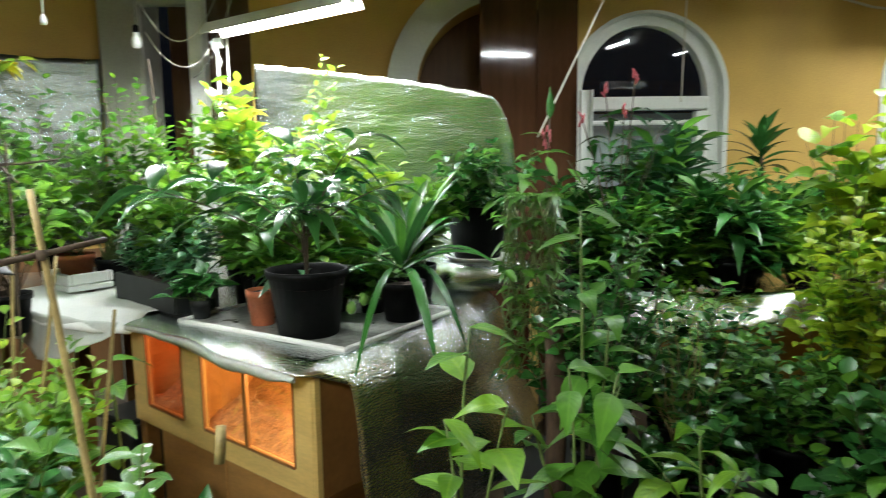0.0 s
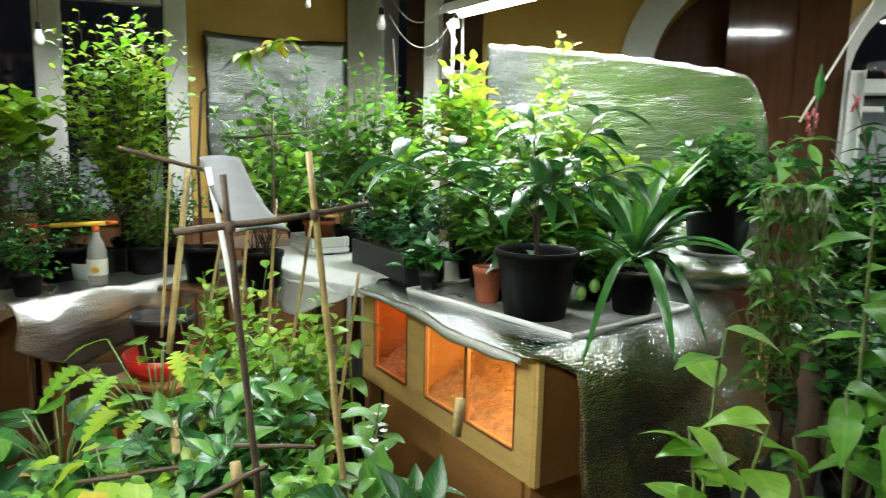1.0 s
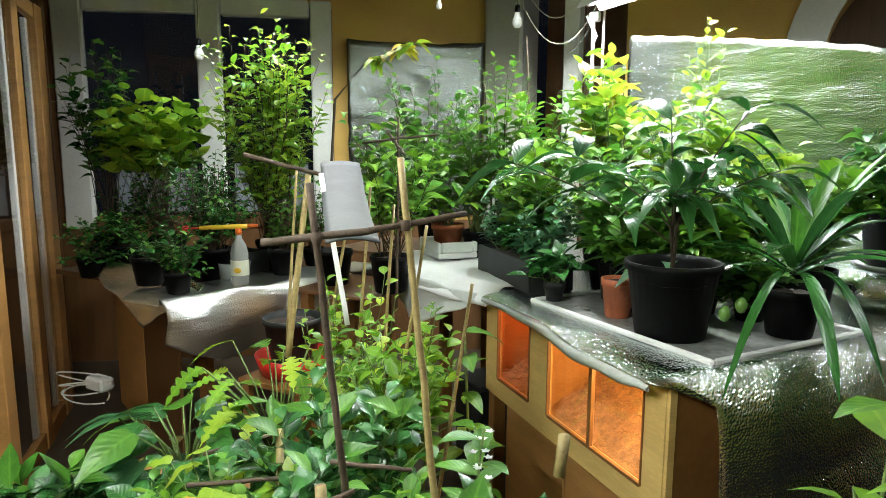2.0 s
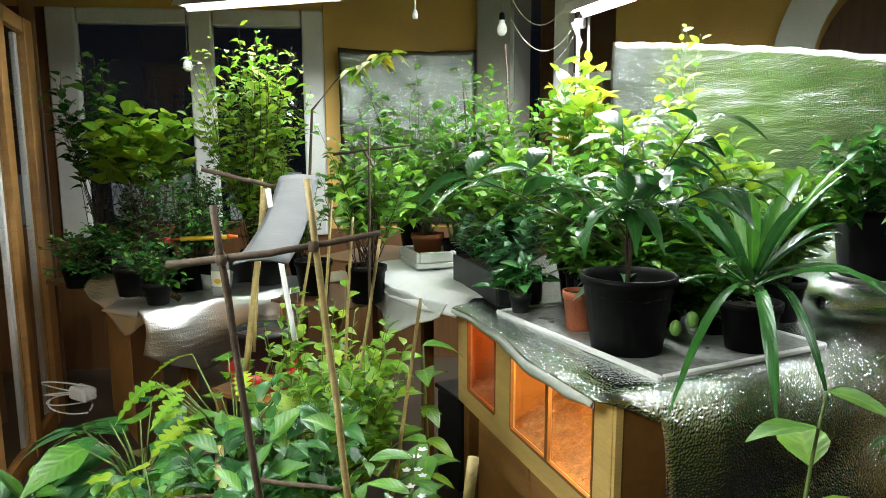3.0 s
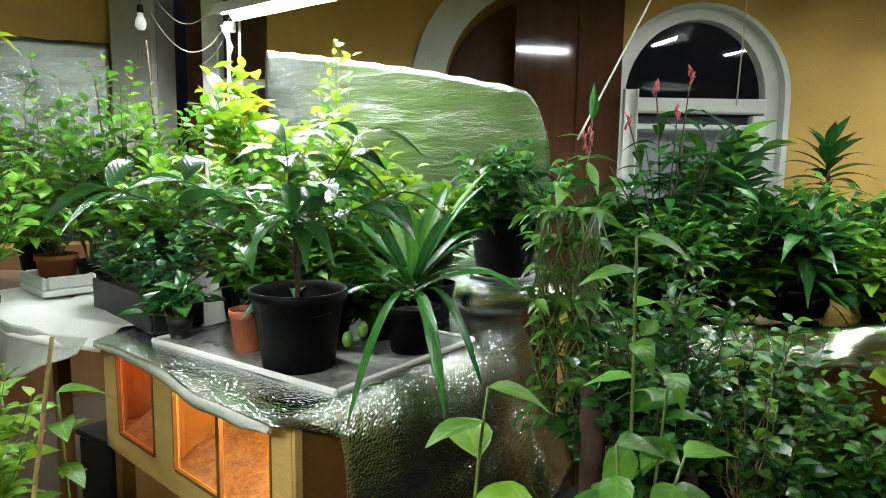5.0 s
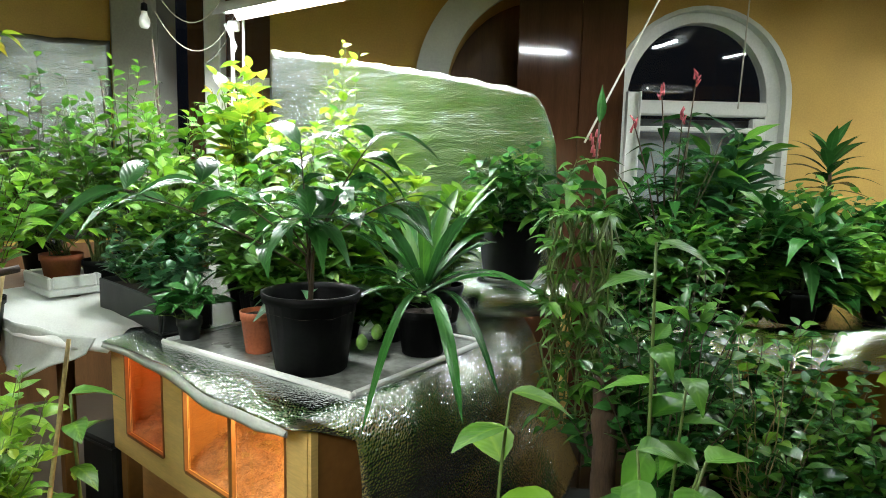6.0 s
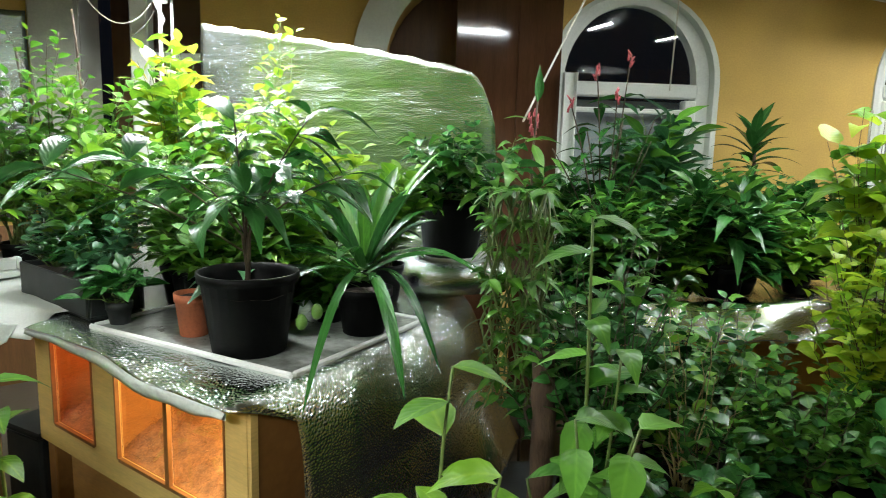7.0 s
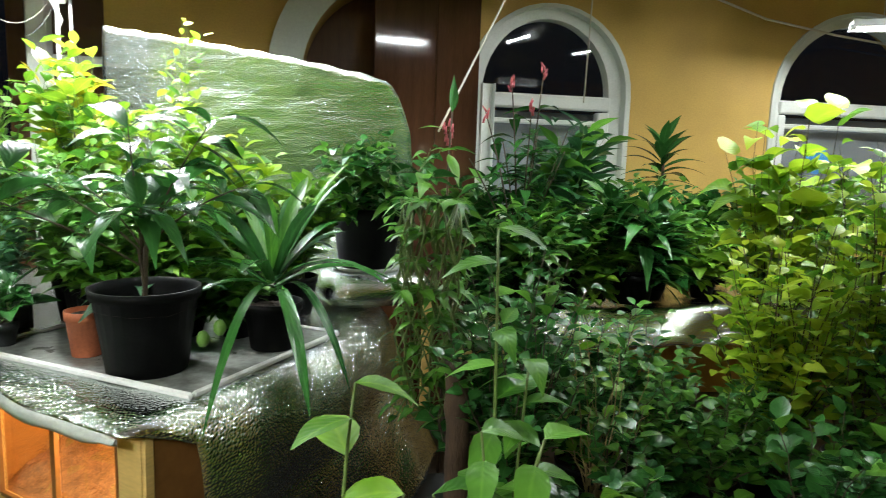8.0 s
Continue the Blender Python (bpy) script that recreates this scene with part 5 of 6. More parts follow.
for x, y, z, m, sh, sz, sd in ((0.95, 3.08, 1.20, L_DARK, "oval", (0.075, 0.045), 151), (1.22, 3.12, 1.22, L_MID, "lance", (0.13, 0.05), 152), (1.48, 3.10, 1.18, L_FRESH, "oval", (0.075, 0.045), 153), (1.80, 3.12, 1.25, L_DARK, "lance", (0.15, 0.055), 154),
                               (2.10, 3.14, 1.25, L_FRESH, "oval", (0.085, 0.048), 155), (2.45, 3.14, 1.25, L_MID, "oval", (0.08, 0.045), 156), (2.85, 3.14, 1.28, L_MID, "oval", (0.08, 0.045), 157), (2.30, 3.55, 1.38, L_DARK, "lance", (0.16, 0.055), 158), (1.30, 3.55, 1.42, L_DARK, "lance", (0.15, 0.055), 159)):
    bush("potted_plant", "bushy dark green plant at the wall table's front", (x, y, 0.965), (x, y, z - 0.07), (0.21, 0.16, 0.16), 24, 10, sz, m, potr=0.07, poth=0.08, seed=sd, shape=sh, mix=(L_MID if m is not L_MID else L_FRESH, 0.25), start=0.25, group="front row on the wall table")
dr = thing("dracaena", "plant with upright dark lance leaves by the wall", "potted plant", (2.26, 3.95, 0.965))
pot(dr, 0.10, 0.18)
rod("stem", [(0, 0, 0.16), (0.02, 0, 0.6), (0.0, 0, 0.82)], 0.014, 0.010, M_STEMB, dr)
ls = []
for k in range(30):
    a = k * 2.4
    t = k / 29
    ls.append((0, 0, 0.55 + 0.27 * t, math.cos(a), math.sin(a), -0.1 + 1.7 * t, rng.uniform(0.26, 0.38), rng.uniform(0.055, 0.075), rng.uniform(-0.3, 0.3), 0.55 - 0.3 * t, 0.25))
single_leaves(ls, L_DARK, dr, "lance", 7, 0.03, 800)
# long drooping leaves before the wall table
dl = thing("long_leaf_plant", "plant with long drooping ribbed leaves", "potted plant", (1.66, 3.0, 0.965))
pot(dl, 0.08, 0.15)
single_leaves([(0.0, -0.02, rng.uniform(0.30, 0.52), math.cos(a), math.sin(a), rng.uniform(0.1, 1.3), rng.uniform(0.22, 0.36), rng.uniform(0.055, 0.085), rng.uniform(-0.4, 0.4), rng.uniform(0.4, 1.2), 0.2) for a in (-2.9, -2.3, -1.9, -1.5, -0.9, -0.4, 0.3, 0.9, 1.7, 2.5)], L_DARK, dl, "lance", 9, 0.05, 850)
rod("stem", [(0, 0, 0.12), (0, -0.02, 0.52)], 0.008, 0.006, M_STEMG, dl)

# ---- plants round the bay window ----
ZONE = Vector((0.115, -0.19, 0.02))
for args in (
        ("heart_leaf_climber", "climber with large heart-shaped leaves before the bay window", (-3.55, 2.60, 1.0), (-3.70, 2.60, 1.92), (0.38, 0.22, 0.13), 24, 7, (0.135, 0.105), L_LIME, "heart", 111, (L_FRESH, 0.35), 0.62),
        ("dark_climber", "dark-leaved climber at the window's edge", (-4.05, 2.55, 1.0), (-4.20, 2.62, 2.14), (0.34, 0.18, 0.24), 20, 9, (0.095, 0.055), L_MID, "oval", 112, (L_DARK, 0.5), 0.5),
        ("lime_shrub", "tall lime-green shrub under the tube lamp", (-2.95, 2.85, 1.0), (-2.90, 2.76, 2.02), (0.42, 0.26, 0.38), 58, 13, (0.075, 0.036), L_LIME, "oval", 113, (L_FRESH, 0.45), 0.35),
        ("lime_shrub", "lime-leaved shrub top before the casement", (-2.98, 2.98, 1.0), (-2.91, 2.90, 2.20), (0.18, 0.14, 0.14), 16, 10, (0.085, 0.034), L_LIME, "lance", 114, (L_FRESH, 0.3), 0.6),
        ("dark_shrub", "dense dark small-leaved shrub on the window table", (-3.0, 2.45, 1.0), (-2.95, 2.40, 1.50), (0.36, 0.28, 0.22), 44, 12, (0.045, 0.022), L_DARK, "oval", 115, (L_MID, 0.2), 0.3),
        ("dark_shrub", "dark small-leaved plant at the table's end", (-3.55, 2.3, 1.0), (-3.55, 2.3, 1.28), (0.22, 0.2, 0.12), 16, 9, (0.05, 0.03), L_DARK, "oval", 116, (L_MID, 0.3), 0.35),
        ("potted_plant", "green leafy plant beside the pier", (-2.10, 3.3, TOP + 0.02), (-2.12, 3.05, 1.92), (0.28, 0.18, 0.26), 22, 11, (0.070, 0.040), L_MID, "oval", 117, (L_FRESH, 0.3), 0.35),
        ("potted_plant", "tall thin plant with many small leaves", (-1.62, 3.25, TOP + 0.02), (-1.55, 3.05, 1.98), (0.20, 0.14, 0.32), 12, 16, (0.070, 0.034), L_MID, "lance", 118, (L_FRESH, 0.3), 0.3),
        ("potted_plant", "leafy plant with soft green leaves", (-1.90, 2.55, TOP - 0.12), (-1.85, 2.46, 1.68), (0.28, 0.2, 0.20), 20, 9, (0.10, 0.045), L_FRESH, "lance", 119, (L_MID, 0.4), 0.4)):
    nm, lb, a, c, r, st, per, sz, m, sh, sd, mx, s0 = args
    bush(nm, lb, a, c, r, st, per, sz, m, M_STEMB, sh, 0.10, 0.18, seed=sd, mix=mx, start=s0, droop=0.5)
for x, y, z, sd, m in ((-2.85, 2.08, 1.22, 161, L_DARK), (-3.20, 2.22, 1.22, 162, L_DARK), (-2.74, 2.78, 1.32, 163, L_MID), (-3.62, 2.12, 1.20, 164, L_DARK), (-2.80, 3.05, 1.45, 165, L_MID), (-3.35, 2.75, 1.50, 166, L_DARK),
                      # these three are added to darken the shaded far end
                      (-3.92, 2.62, 1.42, 167, L_DARK), (-3.58, 2.92, 1.52, 168, L_DARK), (-3.98, 2.85, 1.62, 169, L_DARK)):
    bush("dark_shrub", "small dark-leaved plant in a black pot", (x, y, 1.01), (x, y, z), (0.20, 0.17, 0.14), 22, 9, (0.042, 0.024), m, M_STEMB, potr=0.07, poth=0.11, seed=sd, mix=(L_MID, 0.25), start=0.25, group="dark plants on the window table")
shelf = thing("side_shelf", "small wooden shelf between the two tables", "shelf", (0, 0, 0))
part("board", box(-2.56, -1.70, 2.90, 3.55, 1.14, 1.155, 0.003), M_DARKWOOD, shelf)
part("board", box(-2.40, -1.92, 2.40, 2.89, 1.005, 1.02, 0.003), M_DARKWOOD, shelf)
for x, y, z in ((-2.5, 3.45, 1.139), (-1.8, 3.45, 1.139), (-2.34, 2.45, 1.004), (-2.34, 2.84, 1.004)):
    part("leg", box(x - 0.025, x + 0.025, y - 0.025, y + 0.025, -ZONE.z, z, 0.003), M_PINEDARK, shelf)
yb = thing("citrus_branch", "arching branch ending in yellowing leaves", "potted plant", (-2.30, 2.62, 1.02))
pot(yb, 0.10, 0.18)
rod("branch", [(0, 0, 0.16), (0.01, -0.02, 0.6), (0.05, -0.03, 0.95), (0.17, 0.05, 1.12), (0.30, 0.14, 1.20), (0.42, 0.15, 1.22)], 0.009, 0.004, M_STEMB, yb)
ls = []
for k in range(30):
    q = rng.uniform(0.2, 1)
    p = Vector((0.17, 0.05, 1.12)).lerp(Vector((0.42, 0.15, 1.22)), q)
    a = rng.uniform(0, 6.28)
    ls.append((*p, math.cos(a), math.sin(a), rng.uniform(-0.1, 0.4), rng.uniform(0.08, 0.13), rng.uniform(0.035, 0.055), rng.uniform(-0.3, 0.3), rng.uniform(0.3, 0.8), 0.2))
single_leaves(ls[:12], L_LIME, yb, "oval", 6, 0.04, 900)
single_leaves(ls[12:24], L_YELLOW, yb, "oval", 6, 0.04, 950)
single_leaves(ls[24:], L_LIME, yb, "oval", 6, 0.04, 970)
ZONE = Vector((0, 0, 0))
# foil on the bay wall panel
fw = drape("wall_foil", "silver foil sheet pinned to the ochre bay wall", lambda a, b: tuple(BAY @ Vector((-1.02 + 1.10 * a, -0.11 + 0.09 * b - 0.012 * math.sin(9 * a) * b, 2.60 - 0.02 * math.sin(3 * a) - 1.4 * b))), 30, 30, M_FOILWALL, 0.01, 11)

ZONE = Vector((0.12, -0.20, 0.02))
# spray bottle on the window table
sb = thing("spray_bottle", "clear plastic spray bottle with yellow pump and lemon label", "bottle", (-2.73, 2.38, 1.012), 20)
v, f = lathe([(0.001, 0), (0.040, 0), (0.046, 0.008), (0.046, 0.07), (0.043, 0.10), (0.046, 0.13), (0.046, 0.17), (0.036, 0.215), (0.018, 0.245), (0.015, 0.27)], 24)
sbody = link_mesh("body", v, f, M_BOTTLE, sb, "", True)
v, f = lathe([(0.0466, 0.055), (0.0468, 0.056), (0.0468, 0.135), (0.0466, 0.136)], 24)
link_mesh("label", v, f, M_LABEL, sbody, "pale label with a yellow lemon", True)
v, f = lathe([(0.001, 0.0), (0.018, 0.002), (0.020, 0.004), (0.001, 0.005)], 16)
link_mesh("lemon_mark", [(0.010 + a, -0.0475 - c, 0.085 + b * 0.7) for a, b, c in v], f, M_YELLOWP, sbody, "yellow lemon mark")
rod("cap", [(0, 0, 0.268), (0, 0, 0.30)], 0.017, 0.017, M_ORANGEP, sb)
rod("pump", [(-0.20, -0.03, 0.300), (0.05, 0.008, 0.312)], 0.012, 0.012, M_YELLOWP, sb, "yellow pump barrel")
rod("nozzle", [(0.05, 0.008, 0.312), (0.10, 0.015, 0.315)], 0.013, 0.008, M_ORANGEP, sb)
rod("plunger", [(-0.26, -0.04, 0.296), (-0.20, -0.03, 0.300)], 0.005, 0.005, M_RED, sb)
rod("knob", [(-0.285, -0.043, 0.295), (-0.26, -0.04, 0.296)], 0.016, 0.016, M_RED, sb)
jug = thing("plastic_tub", "clear plastic tub beside the spray bottle", "tub", (-2.90, 2.50, 1.012))
v, f = lathe([(0.001, 0), (0.075, 0), (0.085, 0.09), (0.09, 0.09), (0.08, 0.003), (0.001, 0.003)], 22)
link_mesh("body", v, f, M_BOTTLE, jug, "", True)
for k, (x, y, s) in enumerate(((-3.15, 2.15, 0.09), (-3.4, 2.45, 0.10), (-2.75, 2.75, 0.10), (-3.75, 2.35, 0.09))):
    p = thing("flower_pot", "dark plastic pot standing on the window table", "pot", (x, y, 1.012), 0, "dark pots on the window table")
    pot(p, s, 0.15, M_GREYPOT if k % 2 else M_BLACKPOT)
for x, y, turn in ((-3.40, 2.38, 4), (-3.15, 2.68, -5)):
    tg = thing("plant_trough", "dark grey plastic trough standing on the window table", "planter", (x, y, 1.008 - ZONE.z), turn, "troughs on the window table")
    part("body", box(-0.26, 0.26, -0.09, 0.09, 0, 0.012, 0.003), M_GREYPOT, tg)
    for b in ((-0.26, 0.26, -0.10, -0.088), (-0.26, 0.26, 0.088, 0.10), (-0.26, -0.248, -0.087, 0.087), (0.248, 0.26, -0.087, 0.087)):
        part("side", box(*b, 0.012, 0.15, 0.004), M_GREYPOT, tg)
    part("soil", box(-0.246, 0.246, -0.086, 0.086, 0.02, 0.125, 0.01), M_SOIL, tg)
gp = thing("flower_pot", "dark grey pot with a cane standing in a red basin", "pot", (-2.08, 2.05, 0.80))
pot(gp, 0.13, 0.20, M_GREYPOT)
rb = thing("basin", "red plastic basin under a grey pot", "basin", (-2.08, 2.05, 0.745))
v, f = lathe([(0.001, 0), (0.13, 0), (0.16, 0.09), (0.168, 0.09), (0.14, 0.004), (0.001, 0.005)], 26)
link_mesh("body", v, f, M_RED, rb, "", True)
stl = thing("stool", "small wooden stool under the red basin", "stool", (-2.08, 2.05, 0))
part("seat", box(-0.17, 0.17, -0.17, 0.17, 0.715, 0.744, 0.006), M_PINEDARK, stl)
for x in (-0.14, 0.14):
    for y in (-0.14, 0.14):
        part("leg", box(x - 0.018, x + 0.018, y - 0.018, y + 0.018, -ZONE.z, 0.714, 0.003), M_PINEDARK, stl)
cd = thing("extension_cord", "white extension cord and plugs on the plywood", "cord", (-3.30, 1.92, 0.43))
for k in range(4):
    rod("wire", [(0.16 * math.cos(a / 6) * (1 + 0.1 * k) - 0.1, 0.05 * math.sin(a / 5), 0.04 * math.sin(a / 6 + k) + 0.03 * k) for a in range(0, 34)], 0.004, 0.004, M_WHITEP, cd)
part("plug_strip", box(-0.06, 0.08, -0.04, 0.04, 0.05, 0.12, 0.012), M_WHITEP, cd)

# ---- low plants in the foreground ----
ZONE = Vector((0.107, -0.225, 0.09))
ph = thing("philodendron", "glossy arrow-leaved plant spreading over the low bench", "potted plant", (-1.76, 1.24, 0.43))
pot(ph, 0.11, 0.18)
ls = []
for k in range(38):
    a = k * 2.4
    rr, zz = rng.uniform(0.05, 0.25), rng.uniform(0.22, 0.44)
    e = Vector((rr * math.cos(a), rr * math.sin(a) * 0.8, zz))
    tube_geo([(0, 0, 0.15), tuple(e * 0.5 + Vector((0, 0, 0.12))), tuple(e)], 0.004, 0.0025, 5, sv := [], sf := [])
    link_mesh("stem", sv, sf, M_STEMG, ph, "", True)
    ls.append((*e, math.cos(a), math.sin(a) - 0.4, rng.uniform(-0.3, 0.3), rng.uniform(0.13, 0.20), rng.uniform(0.08, 0.12), rng.uniform(-0.4, 0.4), rng.uniform(0.2, 0.6), 0.15))
single_leaves(ls[:6], L_MID, ph, "arrow", 6, 0.06, 1000)
single_leaves(ls[6:20], L_DARK, ph, "arrow", 6, 0.06, 1030)
single_leaves(ls[20:], L_BLUE, ph, "arrow", 6, 0.06, 1060)
low = [
    (-1.15, 1.22, 0.88, 0.24, 0.14, L_DARK, "lance", (0.105, 0.046), 122, 26, 9),
    (-1.32, 0.92, 0.76, 0.22, 0.12, L_MID, "oval", (0.062, 0.040), 123, 26, 10), (-1.62, 1.02, 0.66, 0.18, 0.10, L_DARK, "heart", (0.080, 0.058), 124, 22, 8),
    (-1.05, 0.82, 0.76, 0.16, 0.12, L_FRESH, "oval", (0.065, 0.042), 125, 24, 9), (-2.02, 0.98, 0.58, 0.18, 0.12, L_DARK, "lance", (0.13, 0.05), 126, 16, 8)]
for x, y, z, r, h, m, sh, sz, sd, st, per in low:
    bush("potted_plant", "fresh green leafy plant on the low bench", (x, y, 0.43), (x, y, z), (r, r, h), st, per, sz, m, potr=0.09, poth=0.16, seed=sd, shape=sh, mix=(L_MID if m is not L_MID else L_FRESH, 0.3), group="low bench plants", rows=5)
fn = thing("cut_leaf_plant", "plant with deeply cut light green leaves", "potted plant", (-1.62, 1.50, 0.43))
pot(fn, 0.10, 0.18)
ls = []
for k in range(30):
    a = k * 2.4
    rr, zz = rng.uniform(0.06, 0.26), rng.uniform(0.34, 0.60)
    e = Vector((rr * math.cos(a), rr * math.sin(a), zz))
    tube_geo([(0, 0, 0.15), tuple(e * 0.5 + Vector((0, 0, 0.14))), tuple(e)], 0.004, 0.0025, 5, sv := [], sf := [])
    link_mesh("stem", sv, sf, M_STEMG, fn, "", True)
    ls.append((*e, math.cos(a), math.sin(a) - 0.3, rng.uniform(-0.2, 0.4), rng.uniform(0.11, 0.16), rng.uniform(0.06, 0.09), rng.uniform(-0.3, 0.3), rng.uniform(0.3, 0.7), 0.1))
single_leaves(ls[:18], L_LIME, fn, "fern", 26, 0.0, 1200)
single_leaves(ls[18:], L_FRESH, fn, "fern", 26, 0.0, 1300)
iv = thing("ivy_leaf_plant", "lime-green lobed-leaved plant tied to sticks", "potted plant", (-1.30, 0.98, 0.43))
pot(iv, 0.08, 0.15)
ls = []
for k in range(34):
    a = k * 2.4
    e = Vector((rng.uniform(0.04, 0.2) * math.cos(a), rng.uniform(0.04, 0.2) * math.sin(a), rng.uniform(0.26, 0.50)))
    tube_geo([(0, 0, 0.13), tuple(e * 0.5 + Vector((0, 0, 0.10))), tuple(e)], 0.003, 0.002, 5, sv := [], sf := [])
    link_mesh("stem", sv, sf, M_STEMG, iv, "", True)
    ls.append((*e, math.cos(a), math.sin(a) - 0.4, rng.uniform(-0.4, 0.3), rng.uniform(0.055, 0.085), rng.uniform(0.05, 0.075), rng.uniform(-0.4, 0.4), rng.uniform(0.3, 0.7), 0.1))
single_leaves(ls, L_LIME, iv, "heart", 6, 0.14, 1400)
single_leaves([(0.04, -0.12, 0.46, 0.25, -0.7, -0.9, 0.10, 0.07, 0.2, 0.2, 0.1)], L_YELLOW, iv, "heart", 6, 0.05, 1450)
wf = thing("white_flower_plant", "small plant with white blossoms by the terrarium", "potted plant", (-0.78, 1.24, 0.43))
pot(wf, 0.07, 0.14)
rod("stem", [(0, 0, 0.12), (0.01, 0.0, 0.35), (0.03, 0.02, 0.58)], 0.005, 0.003, M_STEMG, wf)
single_leaves([(0.01 + 0.002 * k, 0, 0.26 + 0.03 * k, math.cos(k * 2.3), math.sin(k * 2.3), 0.5, 0.12, 0.05, 0.1, 0.3, 0.2) for k in range(11)], L_MID, wf, "oval", 6, 0.04, 1500)
for k in range(9):
    a, z = k * 2.4, 0.46 + 0.014 * k
    v, f, uv = leaf_geo([(0.025 + 0.02 * math.cos(a), 0.015 + 0.02 * math.sin(a), z, math.cos(a + j * 1.25), math.sin(a + j * 1.25), 0.5, 0.014, 0.009, 0.0, 0.1, 0.2) for j in range(5)], "oval", 3)
    link_mesh("blossom", v, f, M_WHITEP, wf, "white blossom", True, uv)
near = [(-0.84, 0.93, 0.84, 0.16, 0.12, L_FRESH, "oval", (0.058, 0.036), 131, 30, 11), (-0.60, 1.02, 0.80, 0.13, 0.11, L_DARK, "lance", (0.15, 0.06), 132, 12, 7), (-0.58, 0.76, 0.76, 0.13, 0.10, L_FRESH, "oval", (0.055, 0.036), 133, 26, 11)]
for x, y, z, r, h, m, sh, sz, sd, st, per in near:
    bush("potted_plant", "fresh green leafy plant near the terrarium", (x, y, 0.55), (x, y, z), (r, r, h), st, per, sz, m, potr=0.08, poth=0.15, seed=sd, shape=sh, mix=(L_MID if m is not L_MID else L_LIME, 0.3), group="near plants", rows=5)
ZONE = Vector((0.105, -0.22, 0.0))
bush("staked_shrub", "small-leaved light green shrub with canes", (-1.52, 1.74, 0.0), (-1.52, 1.76, 1.10), (0.20, 0.15, 0.20), 24, 12, (0.060, 0.034), L_FRESH, potr=0.14, poth=0.26, potmat=M_TERRA, seed=141, mix=(L_LIME, 0.35), start=0.5)
bush("staked_shrub", "small-leaved shrub beside the terrarium", (-1.22, 1.56, 0.43), (-1.20, 1.60, 1.06), (0.19, 0.14, 0.20), 26, 12, (0.060, 0.032), L_FRESH, potr=0.10, poth=0.2, seed=142, mix=(L_LIME, 0.3), start=0.45)
for gx, gy, top, sd in ((-1.10, 1.84, 1.14, 1), (-1.36, 1.98, 1.08, 2), (-0.95, 1.62, 0.92, 3)):
    vg = thing("variegated_plant", "tall stem with broad grey-green leaves beside the terrarium", "potted plant", (gx, gy, 0), 0, "broad-leaved plants by the terrarium")
    pot(vg, 0.11, 0.22)
    rod("stem", [(0, 0, 0.18), (0.02, 0.01, 0.6), (0.0, 0.0, top)], 0.007, 0.004, M_STEMG, vg)
    r9 = random.Random(sd)
    single_leaves([(0.0, 0.0, top - 0.042 * k, math.cos(k * 2.2 + sd), math.sin(k * 2.2 + sd), r9.uniform(0.0, 0.5), r9.uniform(0.12, 0.17), r9.uniform(0.055, 0.07), r9.uniform(-0.3, 0.3), r9.uniform(0.3, 0.7), 0.2) for k in range(12)], L_FRESH if sd != 3 else L_MID, vg, "oval", 6, 0.05, 1100 + 40 * sd)
ZONE = Vector((0.065, -0.18, 0.10))
tw = Vector((0.91, 1.95, 0.43))
bush("twiggy_plant", "nearly bare pale twigs with a few small leaves", tuple(tw), tuple(tw + Vector((0, 0, 0.52))), (0.16, 0.12, 0.22), 18, 2, (0.05, 0.03), L_FRESH, M_CANE, potr=0.09, poth=0.16, seed=181, start=0.5)

ZONE = Vector((0.103, -0.21, 0.09))
# canes, sticks and the grey plastic sheet of the trellis
tr = thing("cane_trellis", "trellis of canes and sticks tied with string", "trellis")
rod("cane", [(-0.889, 0.815, 1.596), (-0.876, 0.892, 0.923), (-0.867, 0.948, 0.440)], 0.0065, 0.0085, M_STICK, tr, "dark bark-covered stick", 8, 0.002, 1)
rod("cane", [(-0.775, 0.932, 1.641), (-0.717, 0.964, 0.968), (-0.682, 0.984, 0.560)], 0.0065, 0.0085, M_CANE, tr, "", 8, 0.0015, 2)
rod("crosspiece", [(-0.967, 0.773, 1.490), (-0.809, 0.869, 1.510), (-0.698, 1.044, 1.534)], 0.0075, 0.006, M_STICK, tr, "", 8, 0.001, 3)
rod("crosspiece", [(-1.773, 1.526, 1.635), (-1.587, 1.717, 1.563)], 0.008, 0.007, M_STICK, tr, "", 8, 0.001, 4)
rod("cane", [(-1.571, 1.613, 1.571), (-1.595, 1.515, 0.969)], 0.010, 0.011, M_CANE, tr, "", 8, 0.001, 5)
rod("cane", [(-1.337, 1.392, 1.586), (-1.241, 1.377, 1.161)], 0.008, 0.008, M_WHITEP, tr, "white plastic coated stake", 8, 0.001, 6)
for p in ((-0.878, 0.818, 1.500), (-0.764, 0.931, 1.518)):
    v, f = lathe([(0.008, -0.010), (0.0105, -0.003), (0.0105, 0.004), (0.008, 0.010)], 10)
    link_mesh("tie", [(p[0] + a, p[1] + b, p[2] + c) for a, b, c in v], f, M_STICK, tr, "dark string tie", True)
for a, b in (((-1.349, 0.892, 0.872), (-1.145, 1.047, 0.875)), ((-1.477, 1.052, 0.851), (-1.288, 1.207, 0.907)), ((-0.908, 0.730, 0.989), (-0.817, 0.835, 1.029)), ((-1.015, 1.010, 0.962), (-0.848, 1.088, 0.949))):
    rod("crosspiece", [a, b], 0.006, 0.005, M_STICK, tr, "", 6, 0.001, 7)
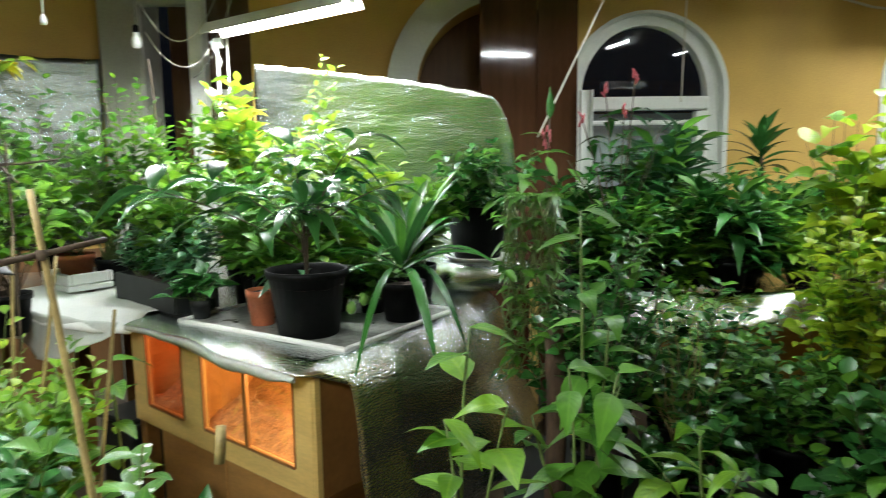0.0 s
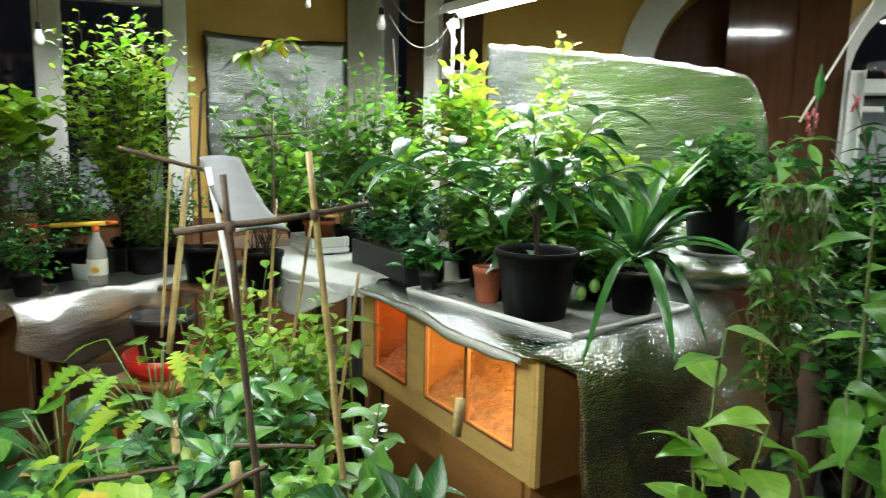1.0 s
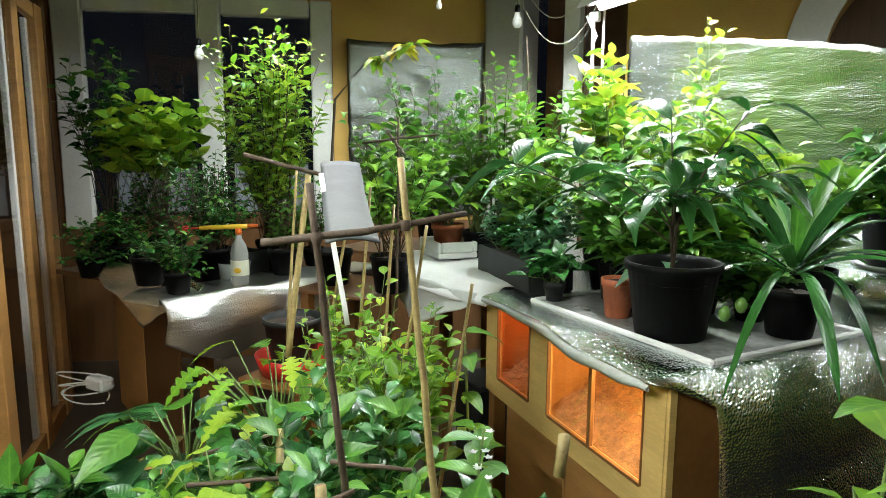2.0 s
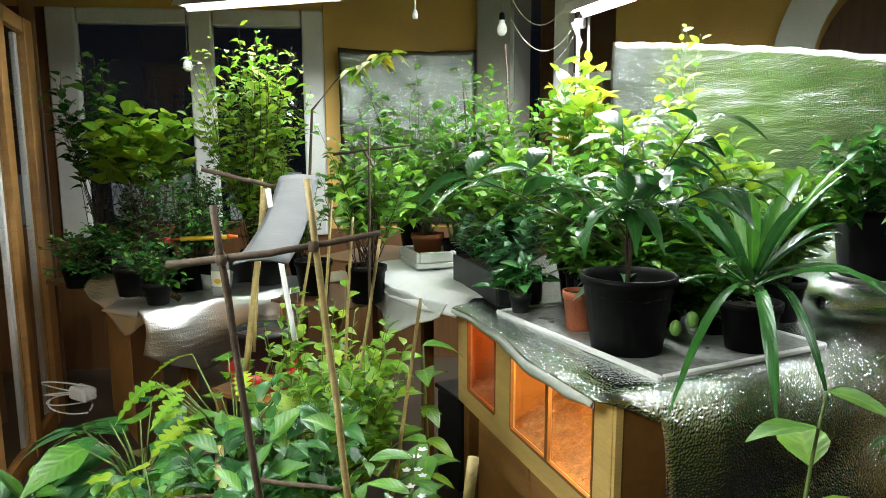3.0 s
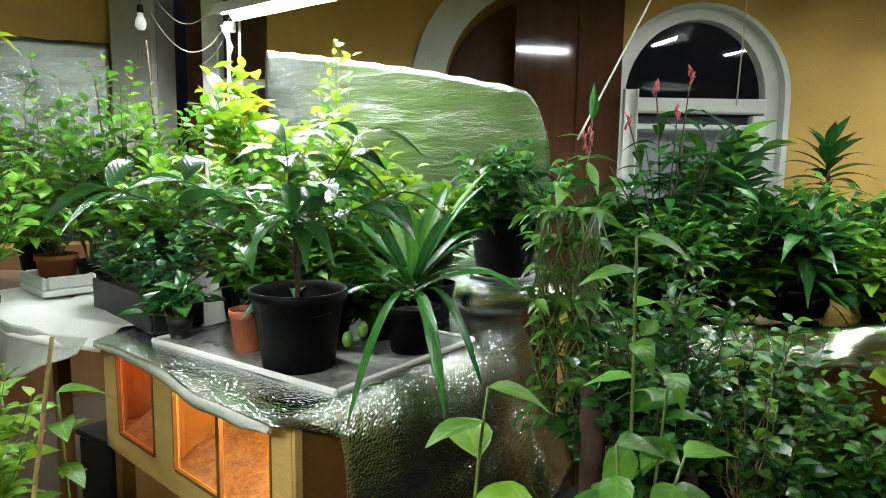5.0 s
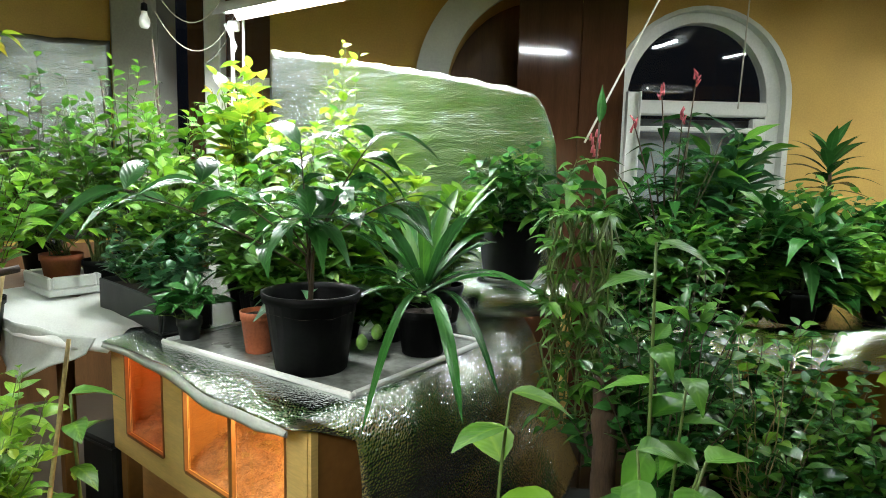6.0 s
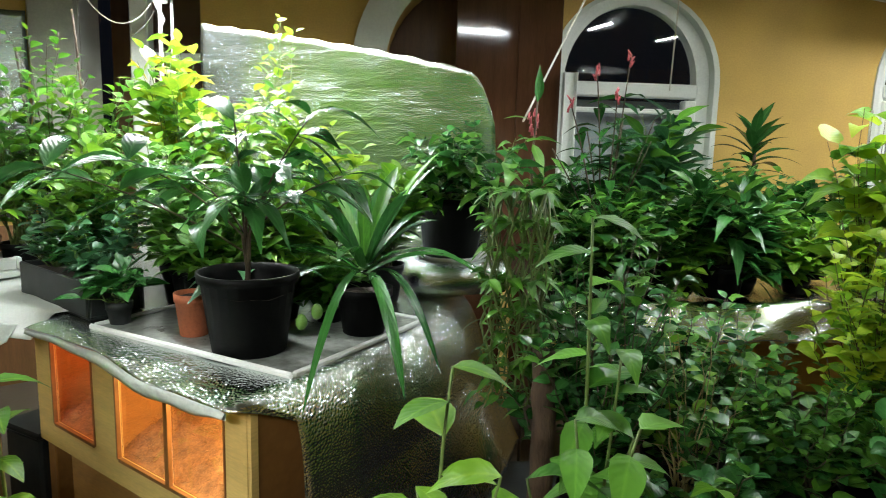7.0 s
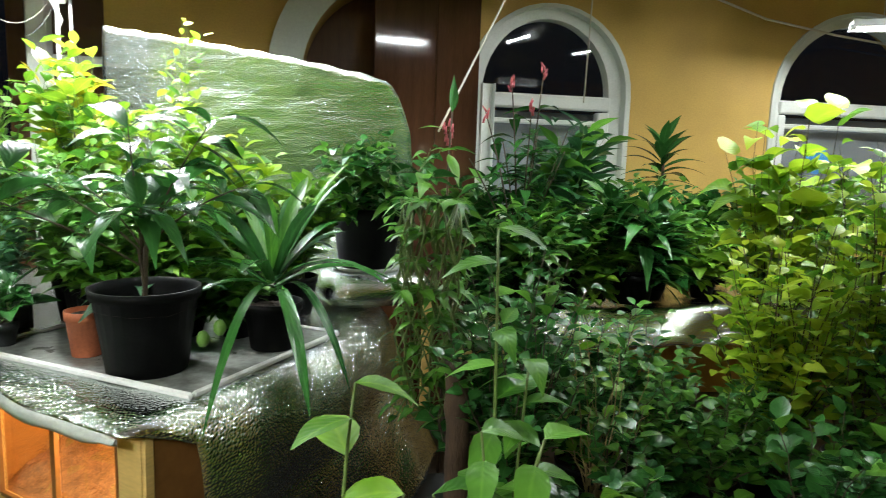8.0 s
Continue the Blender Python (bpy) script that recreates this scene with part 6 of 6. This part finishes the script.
for a, b in (((-0.869, 0.801, 1.042), (-0.859, 0.795, 0.971)), ((-1.261, 1.113, 0.945), (-1.175, 1.019, 0.781)), ((-0.477, 1.015, 1.144), (-0.481, 1.003, 1.068))):
    rod("peg", [a, b], 0.011, 0.011, M_CANE, tr, "cut cane stump", 8)
SHEET_B, SHEET_A = Vector((-0.843, 0.877, 1.488)), Vector((-1.542, 1.745, 1.607))
SIDE = Vector((0.83, 0.55, 0.0))
sh = drape("plastic_sheet", "grey translucent plastic strip bent over the trellis", lambda a, b: SHEET_B.lerp(SHEET_A, b) + SIDE * (a - 0.5) * (0.10 + 0.035 * b) + Vector((0, 0, 0.008 * math.sin(a * 3.14) - 0.03 * math.sin(b * 3.14))), 8, 16, M_GREYSHEET, 0.002, 4)
tagged(sh, category="plastic sheet")
ZONE = Vector((0.105, -0.21, 0.06))
canes = [((-1.86, 1.80, 0.95), (-1.84, 1.86, 1.62)), ((-1.60, 1.80, 0.2), (-1.50, 1.86, 1.55)), ((-1.42, 1.72, 0.2), (-1.36, 1.80, 1.50)), ((-1.28, 1.58, 0.5), (-1.16, 1.68, 1.45)), ((-1.75, 1.9, 0.9), (-1.66, 1.96, 1.50)), ((-1.05, 1.52, 0.5), (-0.96, 1.60, 1.30))]
for k, (a, b) in enumerate(canes):
    c = thing("cane", "thin bamboo cane supporting a plant", "cane", a, 0, "plant canes")
    rod("shaft", [(0, 0, 0), tuple(Vector(b) - Vector(a))], 0.0065, 0.005, M_CANE, c, "", 8, 0.001, k)
ZONE = Vector((0.10, -0.20, 0.02))
for k, (a, b) in enumerate((((-1.84, 2.28, 1.75), (-1.55, 2.45, 1.79)), ((-1.80, 2.42, 1.80), (-1.60, 2.25, 1.70)), ((-1.70, 2.33, 1.02), (-1.69, 2.34, 1.86)), ((-1.40, 3.25, TOP), (-1.50, 3.3, 2.32)), ((-1.62, 3.2, TOP), (-1.70, 3.2, 2.12)))):
    c = thing("stick", "dry stick tied among the plants", "stick", a, 0, "dry sticks")
    rod("shaft", [(0, 0, 0), tuple(Vector(b) - Vector(a))], 0.007, 0.005, M_STICK, c, "", 6, 0.003, k + 20)
